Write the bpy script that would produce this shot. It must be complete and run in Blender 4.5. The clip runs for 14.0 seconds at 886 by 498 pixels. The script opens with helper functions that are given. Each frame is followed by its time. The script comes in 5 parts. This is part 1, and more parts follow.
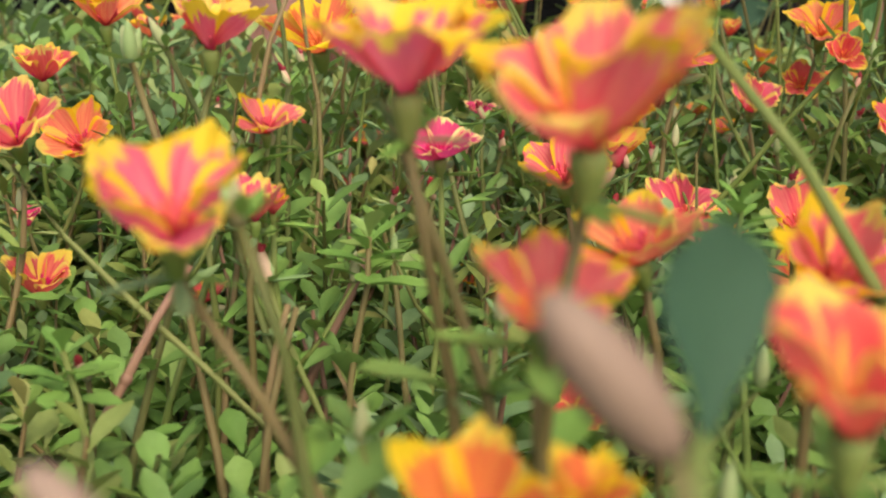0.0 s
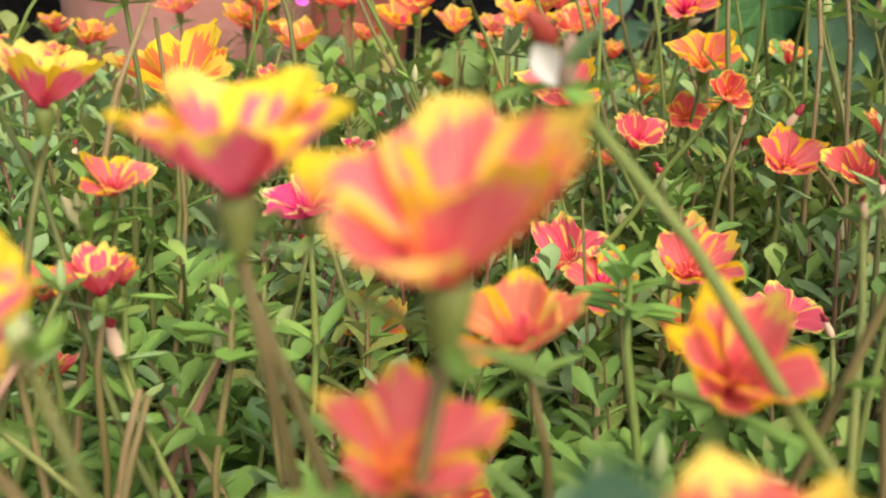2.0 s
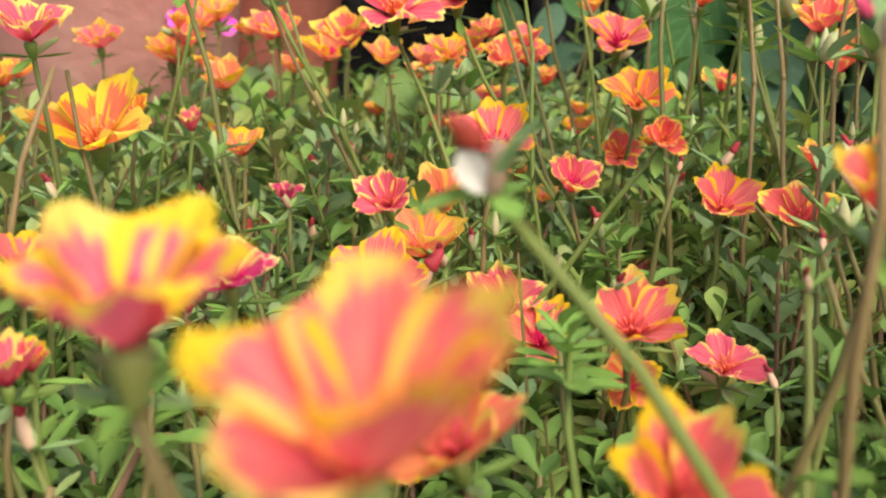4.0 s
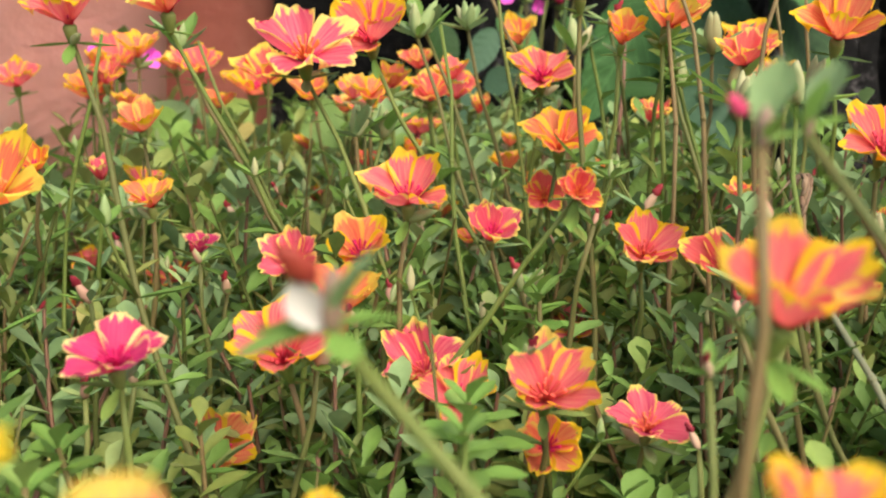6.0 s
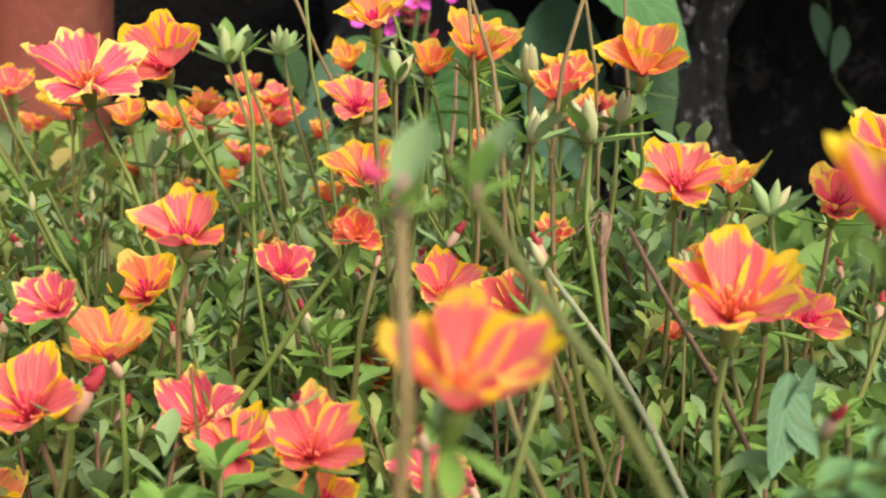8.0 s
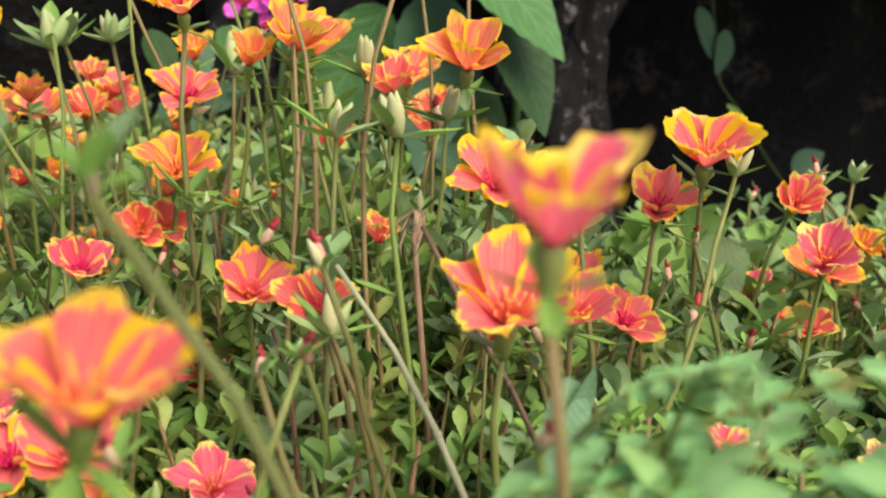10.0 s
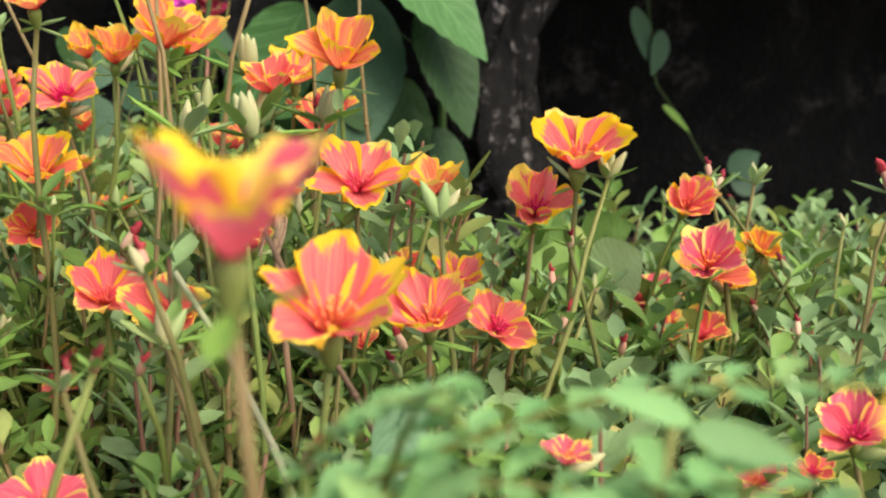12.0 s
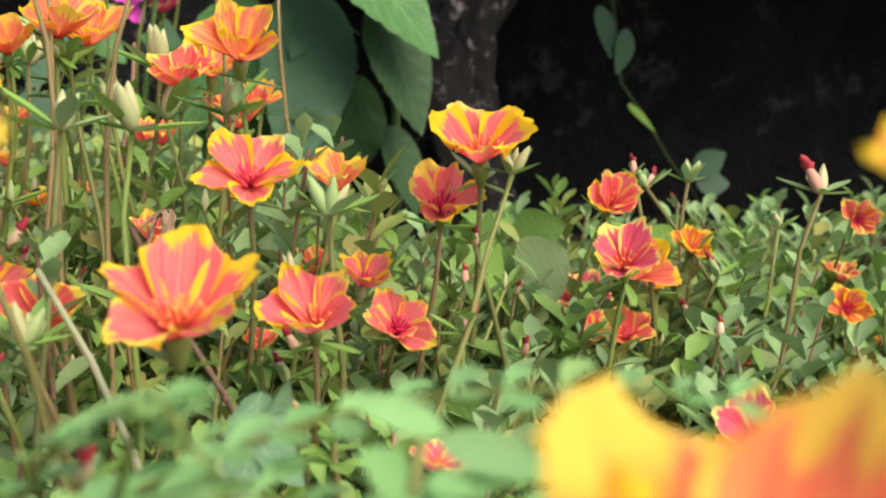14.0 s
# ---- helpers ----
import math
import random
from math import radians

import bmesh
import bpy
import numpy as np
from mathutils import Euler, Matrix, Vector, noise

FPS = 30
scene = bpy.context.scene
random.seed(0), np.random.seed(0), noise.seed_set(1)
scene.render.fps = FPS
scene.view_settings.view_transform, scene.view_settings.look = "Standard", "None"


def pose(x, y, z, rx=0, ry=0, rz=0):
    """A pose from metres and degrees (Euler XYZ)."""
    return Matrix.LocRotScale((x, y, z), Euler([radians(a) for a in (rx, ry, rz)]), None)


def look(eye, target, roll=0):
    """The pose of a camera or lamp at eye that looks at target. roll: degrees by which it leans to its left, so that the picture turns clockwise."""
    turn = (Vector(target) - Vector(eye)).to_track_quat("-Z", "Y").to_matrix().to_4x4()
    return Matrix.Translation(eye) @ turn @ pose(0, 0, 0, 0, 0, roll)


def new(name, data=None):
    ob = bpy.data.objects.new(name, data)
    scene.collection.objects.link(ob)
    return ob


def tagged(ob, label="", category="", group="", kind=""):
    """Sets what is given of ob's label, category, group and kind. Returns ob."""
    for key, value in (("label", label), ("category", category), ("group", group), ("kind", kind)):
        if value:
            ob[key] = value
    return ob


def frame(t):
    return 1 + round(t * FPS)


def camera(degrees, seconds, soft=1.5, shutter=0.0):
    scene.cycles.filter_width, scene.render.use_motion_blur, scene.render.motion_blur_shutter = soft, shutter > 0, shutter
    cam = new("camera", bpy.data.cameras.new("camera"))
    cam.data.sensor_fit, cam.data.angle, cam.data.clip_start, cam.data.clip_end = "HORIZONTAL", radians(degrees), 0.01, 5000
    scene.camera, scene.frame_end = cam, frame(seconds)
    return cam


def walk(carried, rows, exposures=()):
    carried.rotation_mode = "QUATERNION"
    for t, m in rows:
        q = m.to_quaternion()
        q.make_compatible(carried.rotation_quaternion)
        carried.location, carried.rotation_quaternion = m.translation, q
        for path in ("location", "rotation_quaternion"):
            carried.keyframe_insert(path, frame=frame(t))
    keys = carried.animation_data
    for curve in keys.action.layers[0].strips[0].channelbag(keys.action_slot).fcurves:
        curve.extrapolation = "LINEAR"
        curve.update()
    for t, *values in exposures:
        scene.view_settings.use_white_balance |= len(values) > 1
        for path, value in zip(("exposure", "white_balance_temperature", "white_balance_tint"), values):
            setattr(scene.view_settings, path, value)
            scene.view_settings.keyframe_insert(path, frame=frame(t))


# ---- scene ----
cam = camera(44.22, 14.0, soft=2.1)
cam.data.dof.use_dof = True
cam.data.dof.focus_distance = 0.42
cam.data.dof.aperture_fstop = 17.0
PATH = [
    (0, (0.02367, 0.00420, 0.17333), (-0.0309, 1.9514, -0.2798), 2.45),
    (0.5, (0.02197, 0.00907, 0.17593), (0.0059, 1.9579, -0.2734), 2.34),
    (1, (0.02436, 0.01704, 0.17828), (0.0527, 1.9675, -0.2632), 2.45),
    (1.5, (0.02690, 0.02537, 0.18062), (0.1152, 1.9769, -0.2480), 2.18),
    (2, (0.02940, 0.03225, 0.18245), (0.1668, 1.9820, -0.2413), 1.92),
    (2.5, (0.03025, 0.03668, 0.18714), (0.1996, 1.9854, -0.2296), 1.67),
    (3, (0.03065, 0.04081, 0.19077), (0.2198, 1.9889, -0.2206), 1.57),
    (3.5, (0.03066, 0.04456, 0.19326), (0.2496, 1.9899, -0.2162), 1.30),
    (3.7, (0.03123, 0.04621, 0.19411), (0.2612, 1.9906, -0.2138), 1.17),
    (5.8, (0.04976, 0.06291, 0.20776), (0.3684, 1.9991, -0.1788), 0.06),
    (6, (0.05125, 0.06441, 0.20917), (0.3745, 1.9998, -0.1780), -0.01),
    (6.5, (0.05830, 0.06732, 0.21368), (0.4129, 1.9969, -0.1746), -0.06),
    (7, (0.06700, 0.07052, 0.21701), (0.4670, 1.9935, -0.1600), 0.10),
    (7.5, (0.07683, 0.07295, 0.21684), (0.5492, 1.9804, -0.1555), 0.57),
    (8, (0.09091, 0.07694, 0.21395), (0.6110, 1.9756, -0.1389), 1.03),
    (8.5, (0.10239, 0.07849, 0.21094), (0.6819, 1.9597, -0.1431), 1.78),
    (9, (0.11150, 0.07903, 0.21011), (0.7312, 1.9485, -0.1380), 1.97),
    (9.2, (0.11565, 0.07897, 0.21043), (0.7465, 1.9444, -0.1394), 2.00),
    (11.3, (0.15580, 0.07694, 0.21674), (0.8708, 1.9110, -0.1367), 2.64),
    (11.5, (0.15949, 0.07717, 0.21613), (0.8829, 1.9081, -0.1366), 2.51),
    (12, (0.16819, 0.07720, 0.21433), (0.8934, 1.9076, -0.1373), 2.68),
    (12.5, (0.17550, 0.07650, 0.21246), (0.9059, 1.9048, -0.1395), 2.75),
    (13, (0.18401, 0.07460, 0.21076), (0.9262, 1.8975, -0.1443), 2.72),
    (13.5, (0.19289, 0.07584, 0.21111), (0.9460, 1.8944, -0.1435), 2.88),
    (14, (0.20194, 0.07780, 0.21245), (0.9467, 1.9008, -0.1367), 2.86),
]
walk(cam, [(t, look(eye, target, roll)) for t, eye, target, roll in PATH], [(0.0, 0.84), (2.0, 1.18), (3.5, 1.08), (6.0, 1.10), (9.0, 1.13), (14.0, 1.17)])

# ---- daylight: a bright, hazy sky with a very soft sun ----
SUN_UP, SUN_TURN = radians(48), radians(162)
world = bpy.data.worlds.new("sky")
scene.world = world
world.use_nodes = True
sky = world.node_tree.nodes.new("ShaderNodeTexSky")
sky.sky_type, sky.sun_disc, sky.sun_elevation, sky.sun_rotation = "NISHITA", False, SUN_UP, SUN_TURN
sky.dust_density, sky.air_density = 4.0, 1.0
background = world.node_tree.nodes["Background"]
background.inputs["Strength"].default_value = 0.15
world.node_tree.links.new(sky.outputs[0], background.inputs[0])
lamp = bpy.data.lights.new("sun", "SUN")
lamp.energy, lamp.angle, lamp.color = 1.65, radians(40), (1.0, 0.94, 0.79)
sun = new("sun", lamp)
sun.matrix_world = look((math.sin(SUN_TURN) * 5, math.cos(SUN_TURN) * 5, 5 * math.tan(SUN_UP)), (0, 0, 0))

# ---- materials ----
SOIL = -0.02


def nodes_of(name):
    m = bpy.data.materials.new(name)
    m.use_nodes = True
    return m, m.node_tree.nodes, m.node_tree.links, m.node_tree.nodes["Principled BSDF"]


def ramp(nodes, stops):
    r = nodes.new("ShaderNodeValToRGB")
    while len(r.color_ramp.elements) < len(stops):
        r.color_ramp.elements.new(0.5)
    for e, (p, c) in zip(r.color_ramp.elements, stops):
        e.position, e.color = p, (*c, 1)
    return r


def noise_tex(nodes, links, scale, detail=4.0, vector=None, rough=0.6):
    n = nodes.new("ShaderNodeTexNoise")
    n.inputs["Scale"].default_value, n.inputs["Detail"].default_value, n.inputs["Roughness"].default_value = scale, detail, rough
    if vector is None:
        vector = nodes.new("ShaderNodeTexCoord").outputs["Object"]
    links.new(vector, n.inputs["Vector"])
    return n


def maths(nodes, links, op, a, b=None, clamp=False):
    n = nodes.new("ShaderNodeMath")
    n.operation, n.use_clamp = op, clamp
    for slot, v in zip(n.inputs, (a, b)):
        if v is None:
            continue
        if isinstance(v, (int, float)):
            slot.default_value = v
        else:
            links.new(v, slot)
    return n.outputs[0]


def mix(nodes, links, fac, a, b, mode="MIX"):
    n = nodes.new("ShaderNodeMix")
    n.data_type, n.blend_type = "RGBA", mode
    for slot, v in ((n.inputs[0], fac), (n.inputs[6], a), (n.inputs[7], b)):
        if isinstance(v, tuple):
            slot.default_value = (*v, 1)
        elif isinstance(v, (int, float)):
            slot.default_value = v
        else:
            links.new(v, slot)
    return n.outputs[2]


def bump(nodes, links, bsdf, height, strength, distance):
    b = nodes.new("ShaderNodeBump")
    b.inputs["Strength"].default_value, b.inputs["Distance"].default_value = strength, distance
    links.new(height, b.inputs["Height"])
    links.new(b.outputs[0], bsdf.inputs["Normal"])


def see_through(m, nodes, links, bsdf, colour, share):
    """Light that passes through a thin petal or leaf."""
    tr = nodes.new("ShaderNodeBsdfTranslucent")
    links.new(colour, tr.inputs[0])
    mixer = nodes.new("ShaderNodeMixShader")
    mixer.inputs[0].default_value = share
    links.new(bsdf.outputs[0], mixer.inputs[1])
    links.new(tr.outputs[0], mixer.inputs[2])
    links.new(mixer.outputs[0], nodes["Material Output"].inputs[0])


def chance(nodes, links):
    """A number of its own for each leaf, be it an object or an island of a mesh."""
    info, geo = nodes.new("ShaderNodeObjectInfo"), nodes.new("ShaderNodeNewGeometry")
    return maths(nodes, links, "FRACT", maths(nodes, links, "ADD", info.outputs["Random"], geo.outputs["Random Per Island"]))


def petal_material(name, inner, outer, throat, rim, rim_width):
    m, nodes, links, bsdf = nodes_of(name)
    uv = nodes.new("ShaderNodeUVMap")
    split = nodes.new("ShaderNodeSeparateXYZ")
    links.new(uv.outputs[0], split.inputs[0])
    u, v = split.outputs[0], split.outputs[1]
    info = nodes.new("ShaderNodeObjectInfo")
    side = maths(nodes, links, "ABSOLUTE", maths(nodes, links, "SUBTRACT", maths(nodes, links, "MULTIPLY", u, 2.0), 1.0))
    stretch = nodes.new("ShaderNodeCombineXYZ")
    links.new(maths(nodes, links, "MULTIPLY", u, 9.0), stretch.inputs[0])
    links.new(maths(nodes, links, "MULTIPLY", v, 1.0), stretch.inputs[1])
    links.new(maths(nodes, links, "MULTIPLY", info.outputs["Random"], 40.0), stretch.inputs[2])
    streak = noise_tex(nodes, links, 1.0, 3.0, stretch.outputs[0])
    fine = nodes.new("ShaderNodeCombineXYZ")
    links.new(maths(nodes, links, "MULTIPLY", u, 26.0), fine.inputs[0])
    links.new(maths(nodes, links, "MULTIPLY", v, 1.5), fine.inputs[1])
    links.new(maths(nodes, links, "MULTIPLY", info.outputs["Random"], 17.0), fine.inputs[2])
    vein = noise_tex(nodes, links, 1.0, 3.0, fine.outputs[0])
    broken = maths(nodes, links, "SUBTRACT", streak.outputs[0], 0.5)
    width = maths(nodes, links, "ADD", rim_width, maths(nodes, links, "MULTIPLY", maths(nodes, links, "SUBTRACT", info.outputs["Random"], 0.5), 0.14))
    tip = maths(nodes, links, "ADD", maths(nodes, links, "SUBTRACT", v, 0.02), maths(nodes, links, "MULTIPLY", broken, 0.85))
    low = maths(nodes, links, "MULTIPLY", maths(nodes, links, "MAXIMUM", maths(nodes, links, "SUBTRACT", 0.34, v), 0.0), 0.8)
    edge = maths(nodes, links, "SUBTRACT", maths(nodes, links, "ADD", side, maths(nodes, links, "MULTIPLY", broken, 0.35)), low)
    far = maths(nodes, links, "MAXIMUM", tip, maths(nodes, links, "MULTIPLY", edge, 0.975))
    far = maths(nodes, links, "ADD", maths(nodes, links, "SUBTRACT", far, 1.0), width)
    gate = maths(nodes, links, "MULTIPLY", far, 13.0, True)
    blush = maths(nodes, links, "MULTIPLY", maths(nodes, links, "SUBTRACT", maths(nodes, links, "FRACT", maths(nodes, links, "MULTIPLY", info.outputs["Random"], 7.31)), 0.6), 0.9, True)
    base = mix(nodes, links, maths(nodes, links, "MULTIPLY", maths(nodes, links, "SUBTRACT", vein.outputs[0], 0.32), 2.6, True), inner, outer)
    base = mix(nodes, links, blush, base, (0.82, 0.11, 0.17))
    deep = maths(nodes, links, "MULTIPLY", maths(nodes, links, "SUBTRACT", 0.30, v), 3.4, True)
    base = mix(nodes, links, deep, base, throat)
    paler = maths(nodes, links, "FRACT", maths(nodes, links, "MULTIPLY", info.outputs["Random"], 3.77))
    edging = mix(nodes, links, maths(nodes, links, "MULTIPLY", maths(nodes, links, "SUBTRACT", paler, 0.45), 0.9, True), rim, (0.92, 0.72, 0.30))
    colour = mix(nodes, links, gate, base, edging)
    colour = mix(nodes, links, 0.35, colour, ramp_out(nodes, links, vein.outputs[0]), "SOFT_LIGHT")
    links.new(colour, bsdf.inputs["Base Color"])
    bsdf.inputs["Roughness"].default_value = 0.55
    bsdf.inputs["Specular IOR Level"].default_value = 0.25
    bump(nodes, links, bsdf, vein.outputs[0], 0.6, 0.0008)
    see_through(m, nodes, links, bsdf, colour, 0.50)
    return m


def ramp_out(nodes, links, fac):
    r = ramp(nodes, [(0.25, (0.25, 0.25, 0.25)), (0.75, (0.75, 0.75, 0.75))])
    links.new(fac, r.inputs[0])
    return r.outputs[0]


YELLOW = (0.86, 0.56, 0.018)
PETALS = [
    petal_material("petal_coral", (0.83, 0.11, 0.17), (0.91, 0.28, 0.21), (0.70, 0.02, 0.07), YELLOW, 0.20),
    petal_material("petal_pink", (0.78, 0.07, 0.17), (0.88, 0.22, 0.24), (0.66, 0.015, 0.14), (0.96, 0.74, 0.16), 0.19),
    petal_material("petal_orange", (0.87, 0.15, 0.11), (0.94, 0.40, 0.13), (0.75, 0.03, 0.07), YELLOW, 0.235),
    petal_material("petal_red", (0.82, 0.09, 0.11), (0.90, 0.22, 0.13), (0.62, 0.01, 0.07), (0.93, 0.66, 0.09), 0.21),
    petal_material("petal_magenta", (0.70, 0.03, 0.20), (0.80, 0.09, 0.20), (0.52, 0.01, 0.16), (0.94, 0.72, 0.28), 0.16),
    petal_material("petal_golden", (0.86, 0.15, 0.08), (0.93, 0.32, 0.05), (0.72, 0.03, 0.07), (0.93, 0.65, 0.025), 0.27),
    petal_material("petal_pink_golden", (0.82, 0.10, 0.20), (0.89, 0.23, 0.26), (0.74, 0.06, 0.18), (0.93, 0.66, 0.035), 0.28),
    petal_material("petal_coral_golden", (0.84, 0.11, 0.16), (0.91, 0.26, 0.19), (0.70, 0.02, 0.07), YELLOW, 0.255),
]


def leaf_material(name, dark, light, tipped, rough=0.55, veins=False):
    m, nodes, links, bsdf = nodes_of(name)
    own = chance(nodes, links)
    stains = noise_tex(nodes, links, 260.0, 4.0)
    broad = noise_tex(nodes, links, 45.0, 2.0)
    grey = tuple(0.70 * a + 0.015 for a in light)
    r = ramp(nodes, [(0.0, dark), (0.35, light), (0.6, grey), (0.85, light), (1.0, tipped)])
    links.new(own, r.inputs[0])
    shade = ramp(nodes, [(0.3, (0.34, 0.34, 0.34)), (0.7, (0.66, 0.66, 0.66))])
    links.new(maths(nodes, links, "MULTIPLY", maths(nodes, links, "ADD", stains.outputs[0], broad.outputs[0]), 0.5), shade.inputs[0])
    colour = mix(nodes, links, 0.8, r.outputs[0], shade.outputs[0], "SOFT_LIGHT")
    if veins:
        uv, split = nodes.new("ShaderNodeUVMap"), nodes.new("ShaderNodeSeparateXYZ")
        links.new(uv.outputs[0], split.inputs[0])
        off = maths(nodes, links, "ABSOLUTE", maths(nodes, links, "SUBTRACT", split.outputs[0], 0.5))
        run = maths(nodes, links, "FRACT", maths(nodes, links, "MULTIPLY", maths(nodes, links, "SUBTRACT", split.outputs[1], maths(nodes, links, "MULTIPLY", off, 0.55)), 10.0))
        rib = maths(nodes, links, "MULTIPLY", maths(nodes, links, "SUBTRACT", 0.10, maths(nodes, links, "ABSOLUTE", maths(nodes, links, "SUBTRACT", run, 0.5))), 9.0, True)
        mid = maths(nodes, links, "MULTIPLY", maths(nodes, links, "SUBTRACT", 0.022, off), 60.0, True)
        colour = mix(nodes, links, maths(nodes, links, "MULTIPLY", maths(nodes, links, "MAXIMUM", rib, mid), 0.55), colour, tuple(min(1.0, 1.7 * c + 0.02) for c in light))
    links.new(colour, bsdf.inputs["Base Color"])
    bsdf.inputs["Roughness"].default_value = rough
    bsdf.inputs["Specular IOR Level"].default_value = 0.25
    bump(nodes, links, bsdf, stains.outputs[0], 0.25, 0.0008)
    see_through(m, nodes, links, bsdf, colour, 0.32)
    return m


LEAF = leaf_material("leaf_green", (0.085, 0.155, 0.034), (0.185, 0.315, 0.062), (0.26, 0.345, 0.08))
LEAF_PALE = leaf_material("leaf_grey_green", (0.135, 0.225, 0.090), (0.235, 0.350, 0.140), (0.30, 0.36, 0.12))
LEAF_YOUNG = leaf_material("leaf_young", (0.15, 0.28, 0.055), (0.21, 0.36, 0.07), (0.27, 0.36, 0.10))
LEAF_OLIVE = leaf_material("leaf_olive", (0.17, 0.21, 0.045), (0.26, 0.31, 0.078), (0.36, 0.31, 0.10))
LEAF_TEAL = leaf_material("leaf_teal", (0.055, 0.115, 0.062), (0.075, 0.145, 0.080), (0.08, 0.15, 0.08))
# darker copy of the broad leaf: shade on the rear leaves put into colour
LEAF_SHADED = leaf_material("leaf_shaded", (0.018, 0.052, 0.011), (0.030, 0.080, 0.018), (0.045, 0.10, 0.027), 0.5, True)
LEAF_BROAD = leaf_material("leaf_broad", (0.050, 0.13, 0.038), (0.080, 0.19, 0.058), (0.09, 0.20, 0.06), 0.5, True)
LEAF_BLUE = leaf_material("leaf_blue_green", (0.12, 0.22, 0.12), (0.16, 0.28, 0.15), (0.18, 0.30, 0.15), 0.5, True)
FERN = leaf_material("leaf_fern", (0.17, 0.36, 0.12), (0.23, 0.43, 0.155), (0.28, 0.44, 0.14), 0.5)


def stem_material(name, a, b):
    m, nodes, links, bsdf = nodes_of(name)
    info = nodes.new("ShaderNodeObjectInfo")
    geo = nodes.new("ShaderNodeNewGeometry")
    n = noise_tex(nodes, links, 90.0, 4.0, geo.outputs["Position"])
    fac = maths(nodes, links, "ADD", maths(nodes, links, "MULTIPLY", n.outputs[0], 1.2), maths(nodes, links, "SUBTRACT", info.outputs["Random"], 0.75), True)
    links.new(mix(nodes, links, fac, a, b), bsdf.inputs["Base Color"])
    bsdf.inputs["Roughness"].default_value = 0.55
    bsdf.inputs["Specular IOR Level"].default_value = 0.2
    f = noise_tex(nodes, links, 900.0, 3.0, geo.outputs["Position"])
    bump(nodes, links, bsdf, f.outputs[0], 0.3, 0.0004)
    return m


STEM = stem_material("stem_olive", (0.085, 0.100, 0.026), (0.155, 0.110, 0.042))
STEM_GREEN = stem_material("stem_green", (0.110, 0.150, 0.030), (0.165, 0.165, 0.050))
STEM_DEEP = stem_material("stem_deep_green", (0.030, 0.058, 0.014), (0.055, 0.085, 0.025))
STEM_TAN = stem_material("stem_tan", (0.130, 0.100, 0.036), (0.195, 0.132, 0.058))
STEM_PALE = stem_material("stem_pale", (0.20, 0.245, 0.105), (0.29, 0.27, 0.165))
STEM_RED = stem_material("stem_reddish", (0.17, 0.085, 0.055), (0.25, 0.14, 0.085))
STEM_BROWN = stem_material("stem_brown", (0.055, 0.032, 0.02), (0.17, 0.105, 0.06))
BUD = stem_material("bud_green", (0.22, 0.29, 0.11), (0.38, 0.33, 0.18))
BUD_PINK = stem_material("bud_pink", (0.40, 0.20, 0.14), (0.50, 0.37, 0.24))
WILTED = stem_material("wilted_red", (0.17, 0.012, 0.022), (0.33, 0.030, 0.035))
STAMEN = stem_material("stamen_red", (0.55, 0.010, 0.10), (0.85, 0.28, 0.05))
CALYX = stem_material("calyx_green", (0.135, 0.19, 0.038), (0.20, 0.20, 0.060))
CAPSULE = stem_material("capsule_brown", (0.22, 0.145, 0.10), (0.30, 0.21, 0.155))
WHITE_PETAL = stem_material("faded_white", (0.36, 0.345, 0.30), (0.43, 0.41, 0.36))
DRY = stem_material("dry_straw", (0.16, 0.10, 0.06), (0.32, 0.23, 0.15))


def rough_material(name, a, b, c, scale, rough, height):
    m, nodes, links, bsdf = nodes_of(name)
    geo = nodes.new("ShaderNodeNewGeometry")
    n = noise_tex(nodes, links, scale, 8.0, geo.outputs["Position"], 0.65)
    k = noise_tex(nodes, links, scale * 7, 4.0, geo.outputs["Position"])
    r = ramp(nodes, [(0.30, a), (0.55, b), (0.72, c)])
    links.new(maths(nodes, links, "ADD", maths(nodes, links, "MULTIPLY", n.outputs[0], 0.75), maths(nodes, links, "MULTIPLY", k.outputs[0], 0.25)), r.inputs[0])
    links.new(r.outputs[0], bsdf.inputs["Base Color"])
    bsdf.inputs["Roughness"].default_value = rough
    bsdf.inputs["Specular IOR Level"].default_value = 0.2
    bump(nodes, links, bsdf, maths(nodes, links, "ADD", n.outputs[0], k.outputs[0]), 0.7, height)
    return m


SOIL_MAT = rough_material("soil", (0.020, 0.014, 0.009), (0.05, 0.035, 0.022), (0.10, 0.07, 0.045), 30.0, 0.95, 0.01)
# wall stone: near-black, since the deep shade behind the bed is in the colour
WALL_MAT = rough_material("shaded_stone", (0.0008, 0.0008, 0.0008), (0.0019, 0.0018, 0.0016), (0.045, 0.041, 0.038), 14.0, 0.95, 0.02)
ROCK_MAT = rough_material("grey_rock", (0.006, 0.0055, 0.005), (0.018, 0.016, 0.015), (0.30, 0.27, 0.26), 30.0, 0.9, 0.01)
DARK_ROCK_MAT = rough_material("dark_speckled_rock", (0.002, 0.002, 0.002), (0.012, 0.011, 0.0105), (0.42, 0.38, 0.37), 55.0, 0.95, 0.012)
POT_PALE = rough_material("terracotta_pale", (0.62, 0.28, 0.23), (0.68, 0.33, 0.28), (0.72, 0.40, 0.34), 9.0, 0.85, 0.002)
POT_DARK = rough_material("terracotta_dark", (0.30, 0.085, 0.06), (0.36, 0.11, 0.08), (0.42, 0.15, 0.11), 9.0, 0.8, 0.002)
MAGENTA = rough_material("petal_bright_magenta", (0.62, 0.05, 0.42), (0.72, 0.10, 0.50), (0.80, 0.25, 0.60), 60.0, 0.6, 0.001)

